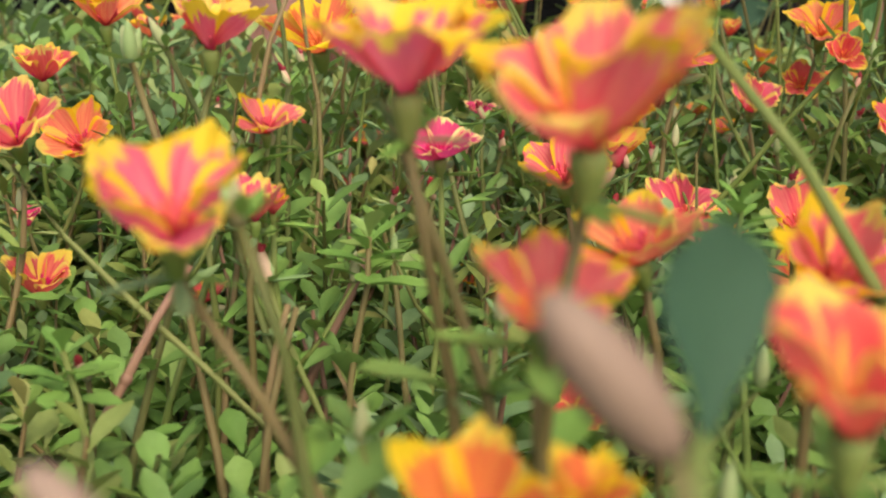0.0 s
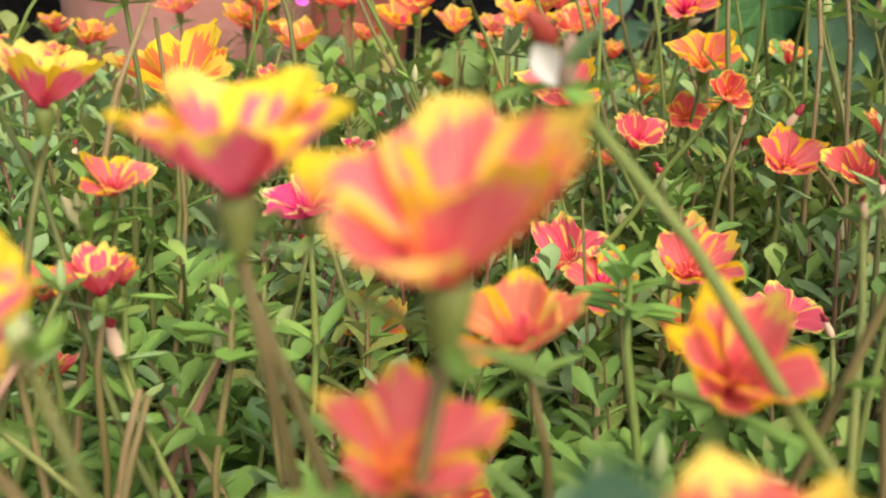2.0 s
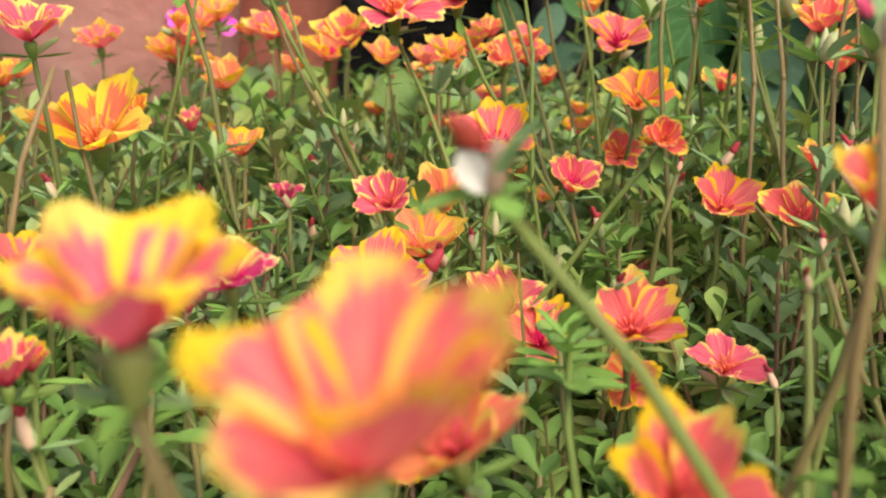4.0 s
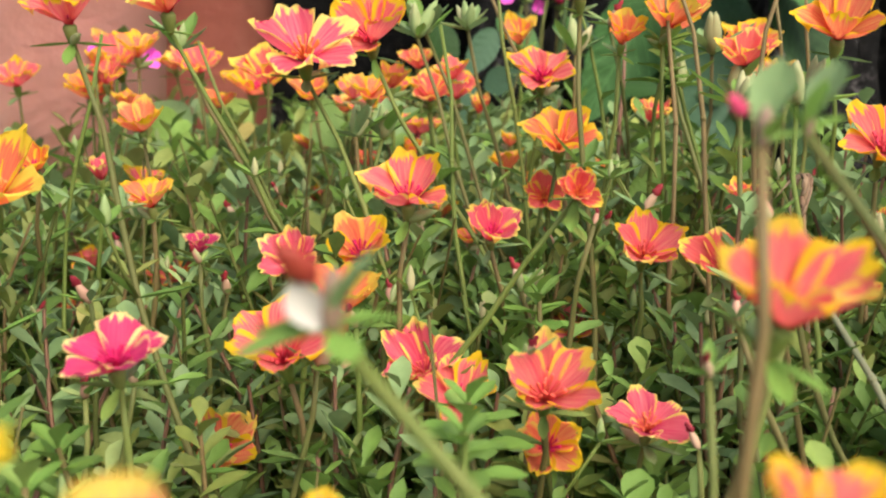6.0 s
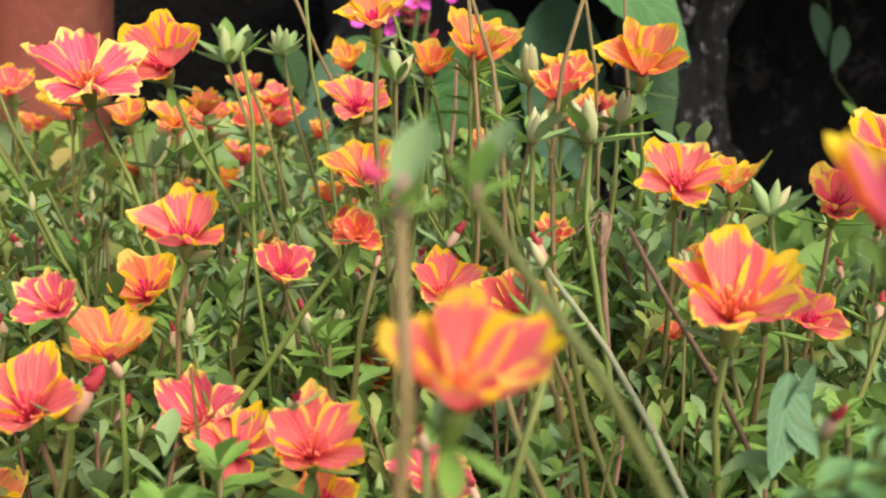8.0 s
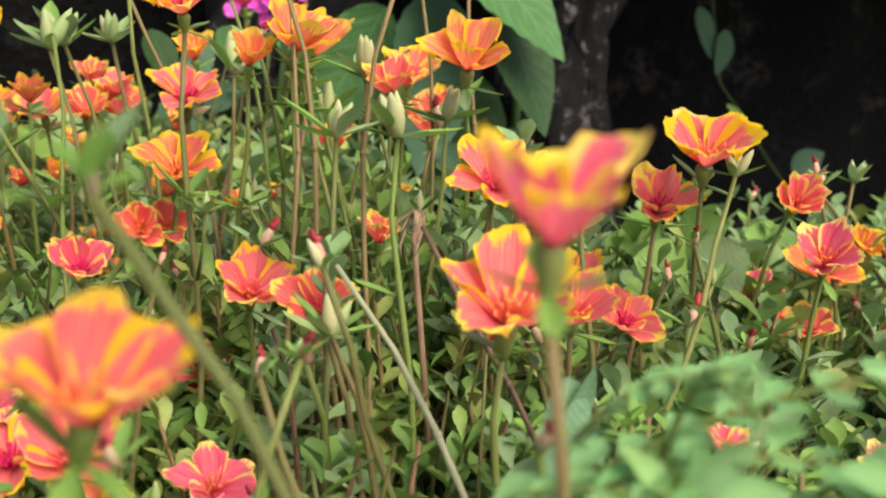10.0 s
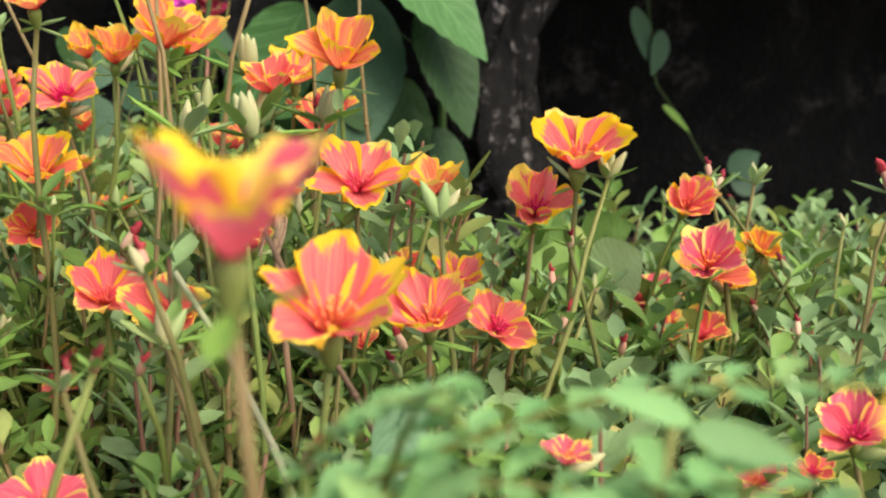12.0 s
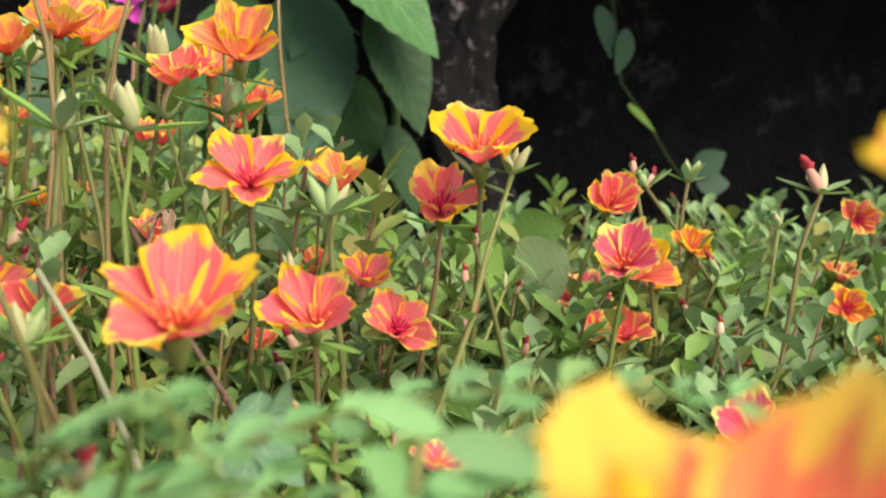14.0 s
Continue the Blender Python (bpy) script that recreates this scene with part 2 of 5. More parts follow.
# ---- mesh building ----
def part(name, data, material, parent=None, label=""):
    """One mesh object, from a bmesh or from (verts, faces), under a thing or a part."""
    if isinstance(data, bpy.types.Mesh):
        me = data
    else:
        me = bpy.data.meshes.new(name)
        if isinstance(data, tuple):
            me.from_pydata(*[list(map(tuple, a)) for a in (data[0],)], [], [tuple(f) for f in data[1]])
        else:
            data.to_mesh(me)
            data.free()
        me.polygons.foreach_set("use_smooth", [True] * len(me.polygons))
    if not me.materials:
        me.materials.append(material)
    ob = new(name, me)
    if parent is not None:
        ob.parent = parent
    if label:
        ob["label"] = label
    return ob


def thing(name, place, label, category, group=""):
    ob = new(name)
    ob.location = place
    ob.empty_display_size = 0.01
    return tagged(ob, label, category, group)


def blade(length, width, shape, cols, rows, bend, fold, wave=0.0, notch=0.0, seed=0):
    """A leaf or petal from its base at the origin along +y, its upper side to +z. shape(v): half width over the length."""
    rng = random.Random(seed)
    ph = [rng.uniform(0, 6.28) for _ in range(4)]
    verts, faces, uvs = [], [], []
    for j in range(rows + 1):
        v = j / rows
        w = shape(v) * width
        for i in range(cols + 1):
            s = 2 * i / cols - 1
            y = v * length * (1 - notch * max(0.0, v - 0.75) * 4 * (0.35 * (1 - abs(s)) + 0.5 * s * s) * (0.8 + 0.4 * math.sin(5 * s + ph[0])))
            z = bend * length * v * v + fold * width * s * s * (0.3 + 0.7 * math.sin(math.pi * min(v * 1.1, 1)))
            z += wave * length * v * v * (math.sin(6 * s + ph[1]) * 0.6 + 0.4 * math.sin(13 * s + ph[2])) 
            verts.append((w * s, y, z))
            uvs.append((0.5 + 0.5 * s, v))
    n = cols + 1
    for j in range(rows):
        for i in range(cols):
            faces.append((j * n + i, j * n + i + 1, (j + 1) * n + i + 1, (j + 1) * n + i))
    return verts, faces, uvs


def blade_mesh(name, made, material):
    verts, faces, uvs = made
    me = bpy.data.meshes.new(name)
    me.from_pydata(verts, [], faces)
    layer = me.uv_layers.new(name="UVMap")
    for loop in me.loops:
        layer.data[loop.index].uv = uvs[loop.vertex_index]
    me.polygons.foreach_set("use_smooth", [True] * len(me.polygons))
    me.materials.append(material)
    return me


def tube(points, radii, sides=7, cap=True):
    verts, faces = [], []
    pts = [Vector(p) for p in points]
    for k, p in enumerate(pts):
        d = (pts[min(k + 1, len(pts) - 1)] - pts[max(k - 1, 0)]).normalized()
        a = d.orthogonal().normalized() if abs(d.z) < 0.9 else Vector((1, 0, 0))
        a = (a - d * a.dot(d)).normalized()
        b = d.cross(a)
        for i in range(sides):
            g = 2 * math.pi * i / sides
            verts.append(p + radii[k] * (a * math.cos(g) + b * math.sin(g)))
    for k in range(len(pts) - 1):
        for i in range(sides):
            j = (i + 1) % sides
            faces.append((k * sides + i, k * sides + j, (k + 1) * sides + j, (k + 1) * sides + i))
    if cap:
        faces.append(tuple(range((len(pts) - 1) * sides, len(pts) * sides)))
        faces.append(tuple(reversed(range(sides))))
    return verts, faces


def turned(profile, sides=10):
    """A body of rotation about z from (radius, height) pairs."""
    return tube([(0, 0, h) for _, h in profile], [r for r, _ in profile], sides)


def petal_blade(width, flare, seed):
    """A broad, wedge-based petal with a notched, ruffled top edge; unit length along +y, inner side to +z."""
    rng = random.Random(seed)
    ph = [rng.uniform(0, 6.28) for _ in range(5)]
    notch, shift, lop = rng.uniform(0.01, 0.11), rng.uniform(-0.25, 0.25), rng.uniform(-0.08, 0.08)
    verts, faces, uvs, cols, rows = [], [], [], 14, 11
    for j in range(rows + 1):
        v = j / rows
        w = width * (0.18 + 0.82 * math.sin(math.pi / 2 * min(1.0, v / 0.70)) ** 1.1) * (1 - 0.16 * max(0.0, v - 0.7) / 0.3)
        for i in range(cols + 1):
            q = 2 * i / cols - 1
            top = 1 - 0.40 * abs(q) ** 2.2 - notch * math.exp(-((q - shift) / 0.22) ** 2) + lop * q + 0.022 * math.sin(9 * q + ph[0]) + 0.012 * math.sin(21 * q + ph[1])
            y = v * (1 + (top - 1) * v ** 3)
            z = (0.40 - flare) * v * v - 0.30 * flare * max(0.0, v - 0.7) ** 2 / 0.09
            z += width * q * q * (0.75 * math.sin(math.pi * min(1.0, v * 0.95)) - 0.25 * v ** 5)
            z += v ** 3 * (0.030 * math.sin(5 * q + ph[2]) + 0.020 * math.sin(12 * q + ph[3])) + 0.03 * math.sin(4 * v + ph[4]) * q * v
            verts.append((w * q, y, z))
            uvs.append((0.5 + 0.5 * q, v))
    n = cols + 1
    for j in range(rows):
        for i in range(cols):
            faces.append((j * n + i, j * n + i + 1, (j + 1) * n + i + 1, (j + 1) * n + i))
    return verts, faces, uvs


def petal_shape(v):
    return 0.14 + 0.86 * math.sin(math.pi / 2 * min(1.0, v / 0.72)) ** 0.9 * (1.0 if v < 0.72 else math.sqrt(max(0.0, 1 - ((v - 0.72) / 0.36) ** 2)))


def leaf_shape(v):
    return max(0.05, 0.10 + 0.95 * math.sin(math.pi * min(1.0, v ** 1.35)) ** 0.8) if v < 0.98 else 0.07


def spoon_shape(v):
    return max(0.05, 0.13 + 0.9 * math.sin(math.pi * min(1.0, v ** 1.9)) ** 0.75) if v < 0.98 else 0.12


PETAL_MESH = [[blade_mesh("petal", petal_blade(0.345 + 0.03 * (k % 3), 0.01 + 0.042 * k, k + 9), m) for k in range(5)] for m in PETALS]
LEAF_MESH = {}
for key, mat in (("leaf", LEAF), ("pale", LEAF_PALE), ("young", LEAF_YOUNG), ("teal", LEAF_TEAL)):
    LEAF_MESH[key] = [blade_mesh("leaf", blade(1.0, w, sh, 4, 6, b, f, 0.0, 0.0, 1), mat)
                      for w, sh, b, f in ((0.145, leaf_shape, 0.12, 0.5), (0.27, spoon_shape, -0.12, 0.35), (0.32, spoon_shape, 0.05, 0.3))]


def shared(name, made, material):
    me = bpy.data.meshes.new(name)
    me.from_pydata([tuple(v) for v in made[0]], [], made[1])
    me.polygons.foreach_set("use_smooth", [True] * len(me.polygons))
    me.materials.append(material)
    return me


CALYX_MESH = shared("calyx", turned([(0.055, -0.48), (0.075, -0.40), (0.125, -0.20), (0.14, -0.06), (0.10, -0.01), (0.03, 0.005)]), CALYX)
BUD_MESH = shared("bud", turned([(0.06, 0.0), (0.14, 0.12), (0.175, 0.36), (0.15, 0.60), (0.08, 0.85), (0.015, 1.0)]), BUD)
SPENT_MESH = shared("bud", turned([(0.08, 0.0), (0.17, 0.15), (0.20, 0.40), (0.17, 0.62), (0.13, 0.78), (0.10, 0.84)]), BUD_PINK)


def ragged_tip():
    """A crumpled knot of withered petals."""
    verts, faces = turned([(0.07, -0.06), (0.095, 0.02), (0.115, 0.10), (0.10, 0.20), (0.07, 0.30), (0.02, 0.38)], 9)
    out = []
    for v in verts:
        k = 1 + 1.3 * noise.noise(v * 17)
        out.append(Vector((v.x * k + 0.35 * max(0, v.z) ** 1.5, v.y * k, v.z + 0.05 * noise.noise(v * 21))))
    return out, faces


CAPSULE_MESH = shared("bud", turned([(0.08, 0.0), (0.15, 0.12), (0.20, 0.40), (0.18, 0.68), (0.12, 0.9), (0.04, 1.0)]), CAPSULE)
TIP_MESH = shared("wilted_tip", ragged_tip(), WILTED)


def stamen_tuft():
    rng = random.Random(3)
    verts, faces = [], []
    for k in range(22):
        a, r, h = rng.uniform(0, 6.28), rng.uniform(0.05, 0.24), rng.uniform(0.16, 0.34)
        pts = [(0.02 * math.cos(a), 0.02 * math.sin(a), 0), (0.6 * r * math.cos(a), 0.6 * r * math.sin(a), 0.6 * h), (r * math.cos(a), r * math.sin(a), h), (r * 1.05 * math.cos(a), r * 1.05 * math.sin(a), h + 0.035)]
        v, f = tube(pts, (0.010, 0.010, 0.022, 0.016), 4)
        faces += [tuple(i + len(verts) for i in q) for q in f]
        verts += v
    return verts, faces


STAMEN_MESH = shared("stamen_tuft", stamen_tuft(), STAMEN)
RNG = random.Random(11)


def stem_between(top, base, r, name, material, parent, bow=None):
    """A slightly wavering stem from the soil up to its top, thinner upwards."""
    top, base = Vector(top), Vector(base)
    span = top - base
    bow = bow if bow is not None else Vector((RNG.uniform(-1, 1), RNG.uniform(-1, 1), 0)) * span.length * 0.075
    pts, radii = [], []
    for k in range(9):
        s = k / 8
        p = base + span * s + bow * math.sin(math.pi * s) + Vector((math.sin(9 * s + top.x * 90), math.cos(8 * s + top.y * 70), 0)) * span.length * 0.011
        pts.append(p)
        radii.append(r * (1.35 - 0.45 * s) * (1.12 if k in (3, 6) else 1.0))
    pts[-1] = top
    part(name, tube([p - parent.location for p in pts], radii), material, parent)
    return pts


def put_leaf(parent, kind, at, direction, length, shape=None, roll=0.0):
    """A leaf of the given length whose midrib starts at a place and points along a direction, upper side up."""
    d = Vector(direction).normalized()
    side = d.cross(Vector((0, 0, 1)))
    side = side.normalized() if side.length > 1e-3 else Vector((1, 0, 0))
    up = side.cross(d)
    m = Matrix((side, d, up)).transposed().to_4x4()
    ob = part("leaf", LEAF_MESH[kind][RNG.randrange(3) if shape is None else shape], None, parent)
    ob.matrix_basis = Matrix.Translation(Vector(at) - parent.location) @ m @ Matrix.Rotation(roll, 4, "Y") @ Matrix.Diagonal((length, length, length, 1))
    return ob


BLOOMS = []
TINTS = ["coral", "pink", "orange", "red", "magenta", "golden", "pink", "coral"]


def flower(x, y, z, r, tilt, turn, cup, tint, base=None, phase=None):
    """A purslane bloom: throat at x, y, z; its face leans by tilt towards turn in the plan; cup lifts the petals; phase turns them round the axis (0: one petal at the back, 36: one in front)."""
    rng = random.Random(round(x * 9000) + 7 * round(z * 9000))
    if base is None:
        base = (x + rng.uniform(-0.025, 0.025), y + rng.uniform(-0.01, 0.03))
    BLOOMS.append((x, y, z))
    reach = Vector((base[0] - x, base[1] - y))
    if reach.length > 0.13:
        reach *= 0.13 / reach.length
    base = Vector((x + reach.x, y + reach.y, SOIL))
    how = "cupped" if cup > 38 else "wide-open"
    ob = thing("purslane_flower", base, f"{how} {TINTS[tint]} purslane flower with yellow petal edges on a tall stem", "flower", "purslane flowers")
    t, a = radians(tilt), radians(turn)
    axis = Vector((math.sin(t) * math.cos(a), math.sin(t) * math.sin(a), math.cos(t)))
    back = Vector((0.35 * x, 1, 0)).normalized()
    back = (back - axis * back.dot(axis)).normalized()
    head = Matrix((back.cross(axis), back, axis)).transposed().to_4x4()
    if phase is None:
        phase = rng.gauss(0, 14) if rng.random() < 0.75 else rng.uniform(-36, 36)
    head = Matrix.Translation(Vector((x, y, z)) - base) @ head @ Matrix.Rotation(radians(phase), 4, "Z")
    for k in range(5):
        pet = part("petal", PETAL_MESH[tint][rng.randrange(5)], None, ob)
        e = radians(cup + rng.uniform(-13, 13))
        s = r * rng.uniform(0.98, 1.18)
        pet.matrix_basis = head @ Matrix.Rotation(radians(72 * k + rng.uniform(-8, 8)), 4, "Z") @ Matrix.Translation((0, 0.03 * r, 0.0008 * (k % 2))) @ Matrix.Rotation(e, 4, "X") @ Matrix.Rotation(radians(rng.uniform(-10, 10)), 4, "Y") @ Matrix.Diagonal((s, s, s, 1))
    part("stamen_tuft", STAMEN_MESH, None, ob).matrix_basis = head @ Matrix.Diagonal((1.25 * r, 1.25 * r, 1.15 * r, 1))
    part("calyx", CALYX_MESH, None, ob).matrix_basis = head @ Matrix.Diagonal((1.05 * r, 1.05 * r, 1.0 * r, 1))
    neck = Vector((x, y, z)) - axis * r * 0.4
    bow = Vector((axis.x, axis.y, 0)) * (-0.02 * min(1.0, tilt / 40))
    pts = stem_between(neck, base, 0.00105, "stem", STEM_TAN if y < 0.25 else rng.choice((STEM, STEM, STEM_GREEN, STEM_GREEN, STEM_GREEN, STEM_TAN)), ob, bow)
    for k in range(4):
        g = k * 1.57 + rng.uniform(-0.4, 0.4) + a
        put_leaf(ob, rng.choice(("pale", "leaf", "young")), neck, axis.to_track_quat("Z", "Y") @ Vector((math.cos(g), math.sin(g), rng.uniform(-0.3, 0.3))), rng.uniform(0.009, 0.016), 0)
    if rng.random() < 0.45 and tilt < 34 and y > 0.25:
        g = rng.uniform(0, 6.28)
        m = Matrix.Translation(neck - base) @ Vector((math.cos(g), math.sin(g), 0.35)).to_track_quat("Z", "Y").to_matrix().to_4x4()
        s = rng.uniform(0.009, 0.013)
        part("bud", BUD_MESH, None, ob).matrix_basis = m @ Matrix.Diagonal((s, s, s, 1))
    for k in (2, 3, 4, 5, 6):
        g = rng.uniform(0, 6.28)
        for s in (0, 2.1, 4.2):
            if rng.random() < 0.66:
                put_leaf(ob, rng.choice(("leaf", "leaf", "pale", "young")), pts[k], (math.cos(g + s), math.sin(g + s), rng.uniform(0.0, 0.9)), rng.uniform(0.011, 0.020), rng.randrange(2))
    if rng.random() < 0.5:
        # a short side shoot with a bud
        g = rng.uniform(0, 6.28)
        a0, out = pts[5], Vector((math.cos(g) * 0.02, math.sin(g) * 0.02, 0.028))
        part("side_shoot", tube([a0 - base, a0 - base + out * 0.5 + Vector((0, 0, -0.003)), a0 - base + out], (0.0008, 0.0007, 0.0006), 5), STEM_GREEN, ob)
        s = rng.uniform(0.007, 0.011)
        part("bud", BUD_MESH, None, ob).matrix_basis = Matrix.Translation(a0 - base + out) @ Matrix.Diagonal((s, s, s, 1))
        for k in range(4):
            put_leaf(ob, "leaf", a0 + out, (math.cos(g + k * 1.6), math.sin(g + k * 1.6), rng.uniform(0.1, 0.8)), rng.uniform(0.008, 0.013), 0)
    return ob


def bud(x, y, z, size, look_of, base=None):
    """A stem that ends in a whorl of leaves round closed or faded buds."""
    rng = random.Random(round(x * 9000) + 7 * round(z * 9000))
    if base is None:
        base = (x + rng.uniform(-0.02, 0.02), y + rng.uniform(-0.01, 0.03))
    reach = Vector((base[0] - x, base[1] - y))
    if reach.length > 0.16:
        reach *= 0.16 / reach.length
    base = Vector((x + reach.x, y + reach.y, SOIL))
    spent = look_of in (1, 3)
    name = "purslane_shoot" if look_of == 4 else "purslane_bud"
    label = "single upright grey-green purslane leaf on a stem" if look_of == 2 else "brown swollen purslane seed capsule on a stem" if look_of == 3 else "faded pink purslane bud with a wilted red tip" if spent else "closed green purslane buds in a whorl of leaves"
    ob = thing(name, base, label, "flower bud", "purslane shoots" if look_of == 4 else "purslane buds")
    top = Vector((x, y, z))
    pts = stem_between(top, base, 0.0010, "stem", rng.choice((STEM, STEM, STEM_GREEN)), ob)
    if look_of == 4:
        ob["label"] = "bright green purslane shoot with a rosette of young leaves"
        ob["category"] = "shoot"
        for k in range(11):
            g, lift = k * 2.4, k / 10
            put_leaf(ob, "young", top - Vector((0, 0, (1 - lift) * size * 0.8)), (math.cos(g), math.sin(g), 0.15 + 1.5 * lift * lift), size * rng.uniform(0.75, 1.0) * (1.1 - 0.45 * lift), 1)
        return ob
    if look_of == 2:
        put_leaf(ob, "teal", top, (-0.05, 0.1, 1), size, 2)
        return ob
    for k in range(1 if look_of == 3 or spent and rng.random() < 0.5 else 2 if spent else 3):
        g, out = rng.uniform(0, 6.28), (0.15 if k == 0 else 0.55)
        if spent and k == 0:
            out = 0.6
        if look_of == 3:
            g, out = 3.1, 0.9
        m = Matrix.Translation(top - base) @ Vector((math.cos(g) * out, math.sin(g) * out, 1)).to_track_quat("Z", "Y").to_matrix().to_4x4()
        s = size * rng.uniform(0.75, 1.05)
        m = m @ Matrix.Diagonal((s, s, s, 1))
        piece = part("bud", CAPSULE_MESH if look_of == 3 else SPENT_MESH if spent and k == 0 else BUD_MESH, None, ob)
        piece.matrix_basis = m
        if look_of == 1 and k == 0:
            part("wilted_tip", TIP_MESH, None, piece, "wilted red petals").matrix_basis = Matrix.Translation((0, 0, 0.82)) @ Matrix.Diagonal((1.25, 1.25, 1.25, 1))
    for k in range(0 if look_of == 3 else 5):
        g = k * 1.26 + rng.uniform(-0.3, 0.3)
        put_leaf(ob, rng.choice(("pale", "pale", "leaf", "young")), top, (math.cos(g), math.sin(g), rng.uniform(0.0, 0.9)), size * rng.uniform(0.75, 1.4), 0)
    for k in (2, 4, 6):
        g = rng.uniform(0, 6.28)
        put_leaf(ob, "leaf", pts[k], (math.cos(g), math.sin(g), rng.uniform(0.1, 0.8)), rng.uniform(0.012, 0.018))
    return ob


STALKS = {"t": (STEM_TAN, "pale tan"), "g": (STEM_GREEN, "light green"), "r": (STEM_RED, "reddish"), "b": (STEM_BROWN, "brown woody"), "p": (STEM_PALE, "pale silvery green")}


def stalk(x, y, z, bx, by, r, kind):
    base = Vector((bx, by, SOIL))
    material, word = STALKS[kind]
    ob = thing("bare_stalk", base, f"{word} upright purslane stalk rising from the bed", "stem", "bare stalks")
    pts = stem_between((x, y, z), base, r, "stem", material, ob)
    for k in (3, 6):
        ring = [(0.0, -1.6), (1.15, -1.2), (1.45, 0.0), (1.15, 1.2), (0.0, 1.6)]
        part("node", tube([pts[k] - base + (pts[k + 1] - pts[k]).normalized() * (h * r) for _, h in ring], [q * r for q, _ in ring], 7), material, ob)
    for k in (3, 5, 6):
        if kind == "g":
            g = RNG.uniform(0, 6.28)
            put_leaf(ob, "leaf", pts[k], (math.cos(g), math.sin(g), 0.5), RNG.uniform(0.011, 0.017))
    return ob


# ---- the setting: soil, wall ----
def sheet(x0, x1, y0, y1, nx, ny, height):
    verts = [(x0 + (x1 - x0) * i / nx, y0 + (y1 - y0) * j / ny, height(x0 + (x1 - x0) * i / nx, y0 + (y1 - y0) * j / ny)) for j in range(ny + 1) for i in range(nx + 1)]
    n = nx + 1
    return verts, [(j * n + i, j * n + i + 1, (j + 1) * n + i + 1, (j + 1) * n + i) for j in range(ny) for i in range(nx)]


def soil_height(x, y):
    if abs(x) > 3 or abs(y) > 3:
        return SOIL - 0.004
    return SOIL - 0.004 + 0.008 * noise.noise((x * 14, y * 14, 0)) + 0.004 * noise.noise((x * 45, y * 45, 2))


STEPS = [-400, -60, -12, -4] + [-2 + 0.05 * k for k in range(81)] + [4, 12, 60, 400]


def ground_sheet():
    n = len(STEPS)
    verts = [(x, y, soil_height(x, y)) for y in STEPS for x in STEPS]
    return verts, [(j * n + i, j * n + i + 1, (j + 1) * n + i + 1, (j + 1) * n + i) for j in range(n - 1) for i in range(n - 1)]


tagged(part("ground", ground_sheet(), SOIL_MAT), "dark brown garden soil under the plants", "soil", kind="structure")


def wall_mesh():
    """A thick wall of rough stone behind the bed; its colour holds the shade there."""
    verts, faces = [], []
    nx, nz = 110, 46
    for j in range(nz + 1):
        for i in range(nx + 1):
            x, z = -2.4 + 5.4 * i / nx, SOIL - 0.05 + 1.75 * j / nz
            y = 1.33 + 0.05 * x
            d = 0.06 * noise.noise((x * 3, z * 4, 1)) + 0.035 * noise.noise((x * 9, z * 11, 4)) + 0.012 * noise.noise((x * 30, z * 30, 7))
            verts.append((x, y - d, z))
    n = nx + 1
    for j in range(nz):
        for i in range(nx):
            faces.append((j * n + i, j * n + i + 1, (j + 1) * n + i + 1, (j + 1) * n + i))
    k = len(verts)
    verts += [(-2.4, 1.7, SOIL - 0.05), (3.0, 1.95, SOIL - 0.05), (3.0, 1.95, 1.70), (-2.4, 1.7, 1.70)]
    a, b, c, d = 0, nx, nz * n + nx, nz * n
    faces += [(k + 1, k, k + 3, k + 2), tuple([d + i for i in range(nx + 1)] + [k + 2, k + 3]), tuple([k] + [j * n for j in range(nz + 1)] + [k + 3])[::-1], tuple([k + 1] + [j * n + nx for j in range(nz + 1)] + [k + 2])]
    return verts, faces


def shade_slab_mesh():
    """A heavy stone slab over the wall's foot, added out of view to shade it."""
    bm = bmesh.new()
    bmesh.ops.create_cube(bm, size=1.0)
    for v in bm.verts:
        v.co = Vector((1.66 + v.co.x * 2.7, 1.30 + v.co.y * 0.90, 0.56 + v.co.z * 0.16))
    bmesh.ops.bevel(bm, geom=bm.edges[:], offset=0.02, segments=3, affect="EDGES")
    return bm


tagged(part("ledge", shade_slab_mesh(), WALL_MAT), "added unseen stone slab jutting out to shade the wall", "ledge", kind="structure")
tagged(part("wall_north", wall_mesh(), WALL_MAT), "dark rough stone wall behind the flower bed, shade in its colour", "wall", kind="structure")


def rock(x, y, sx, sy, sz, seed, label, material):
    bm = bmesh.new()
    bmesh.ops.create_icosphere(bm, subdivisions=4, radius=1.0)
    for v in bm.verts:
        p = v.co.copy()
        k = 1 + 0.45 * noise.noise(p * 1.9 + Vector((seed, 0, 0))) + 0.22 * noise.noise(p * 5 + Vector((0, seed, 0)))
        v.co = Vector((p.x * sx, p.y * sy, max(-0.2, p.z) * sz)) * k
        v.co += Vector((1, 0.6, 0)) * (0.055 * noise.noise(v.co * 13 + Vector((0, 0, seed))) + 0.02 * noise.noise(v.co * 40))
    ob = part("rock", bm, material)
    ob.location = (x, y, SOIL + 0.1 * sz)
    return tagged(ob, label, "rock")


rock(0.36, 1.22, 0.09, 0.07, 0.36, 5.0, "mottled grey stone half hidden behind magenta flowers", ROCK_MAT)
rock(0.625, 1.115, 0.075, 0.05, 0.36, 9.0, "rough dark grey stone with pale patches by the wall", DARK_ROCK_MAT)


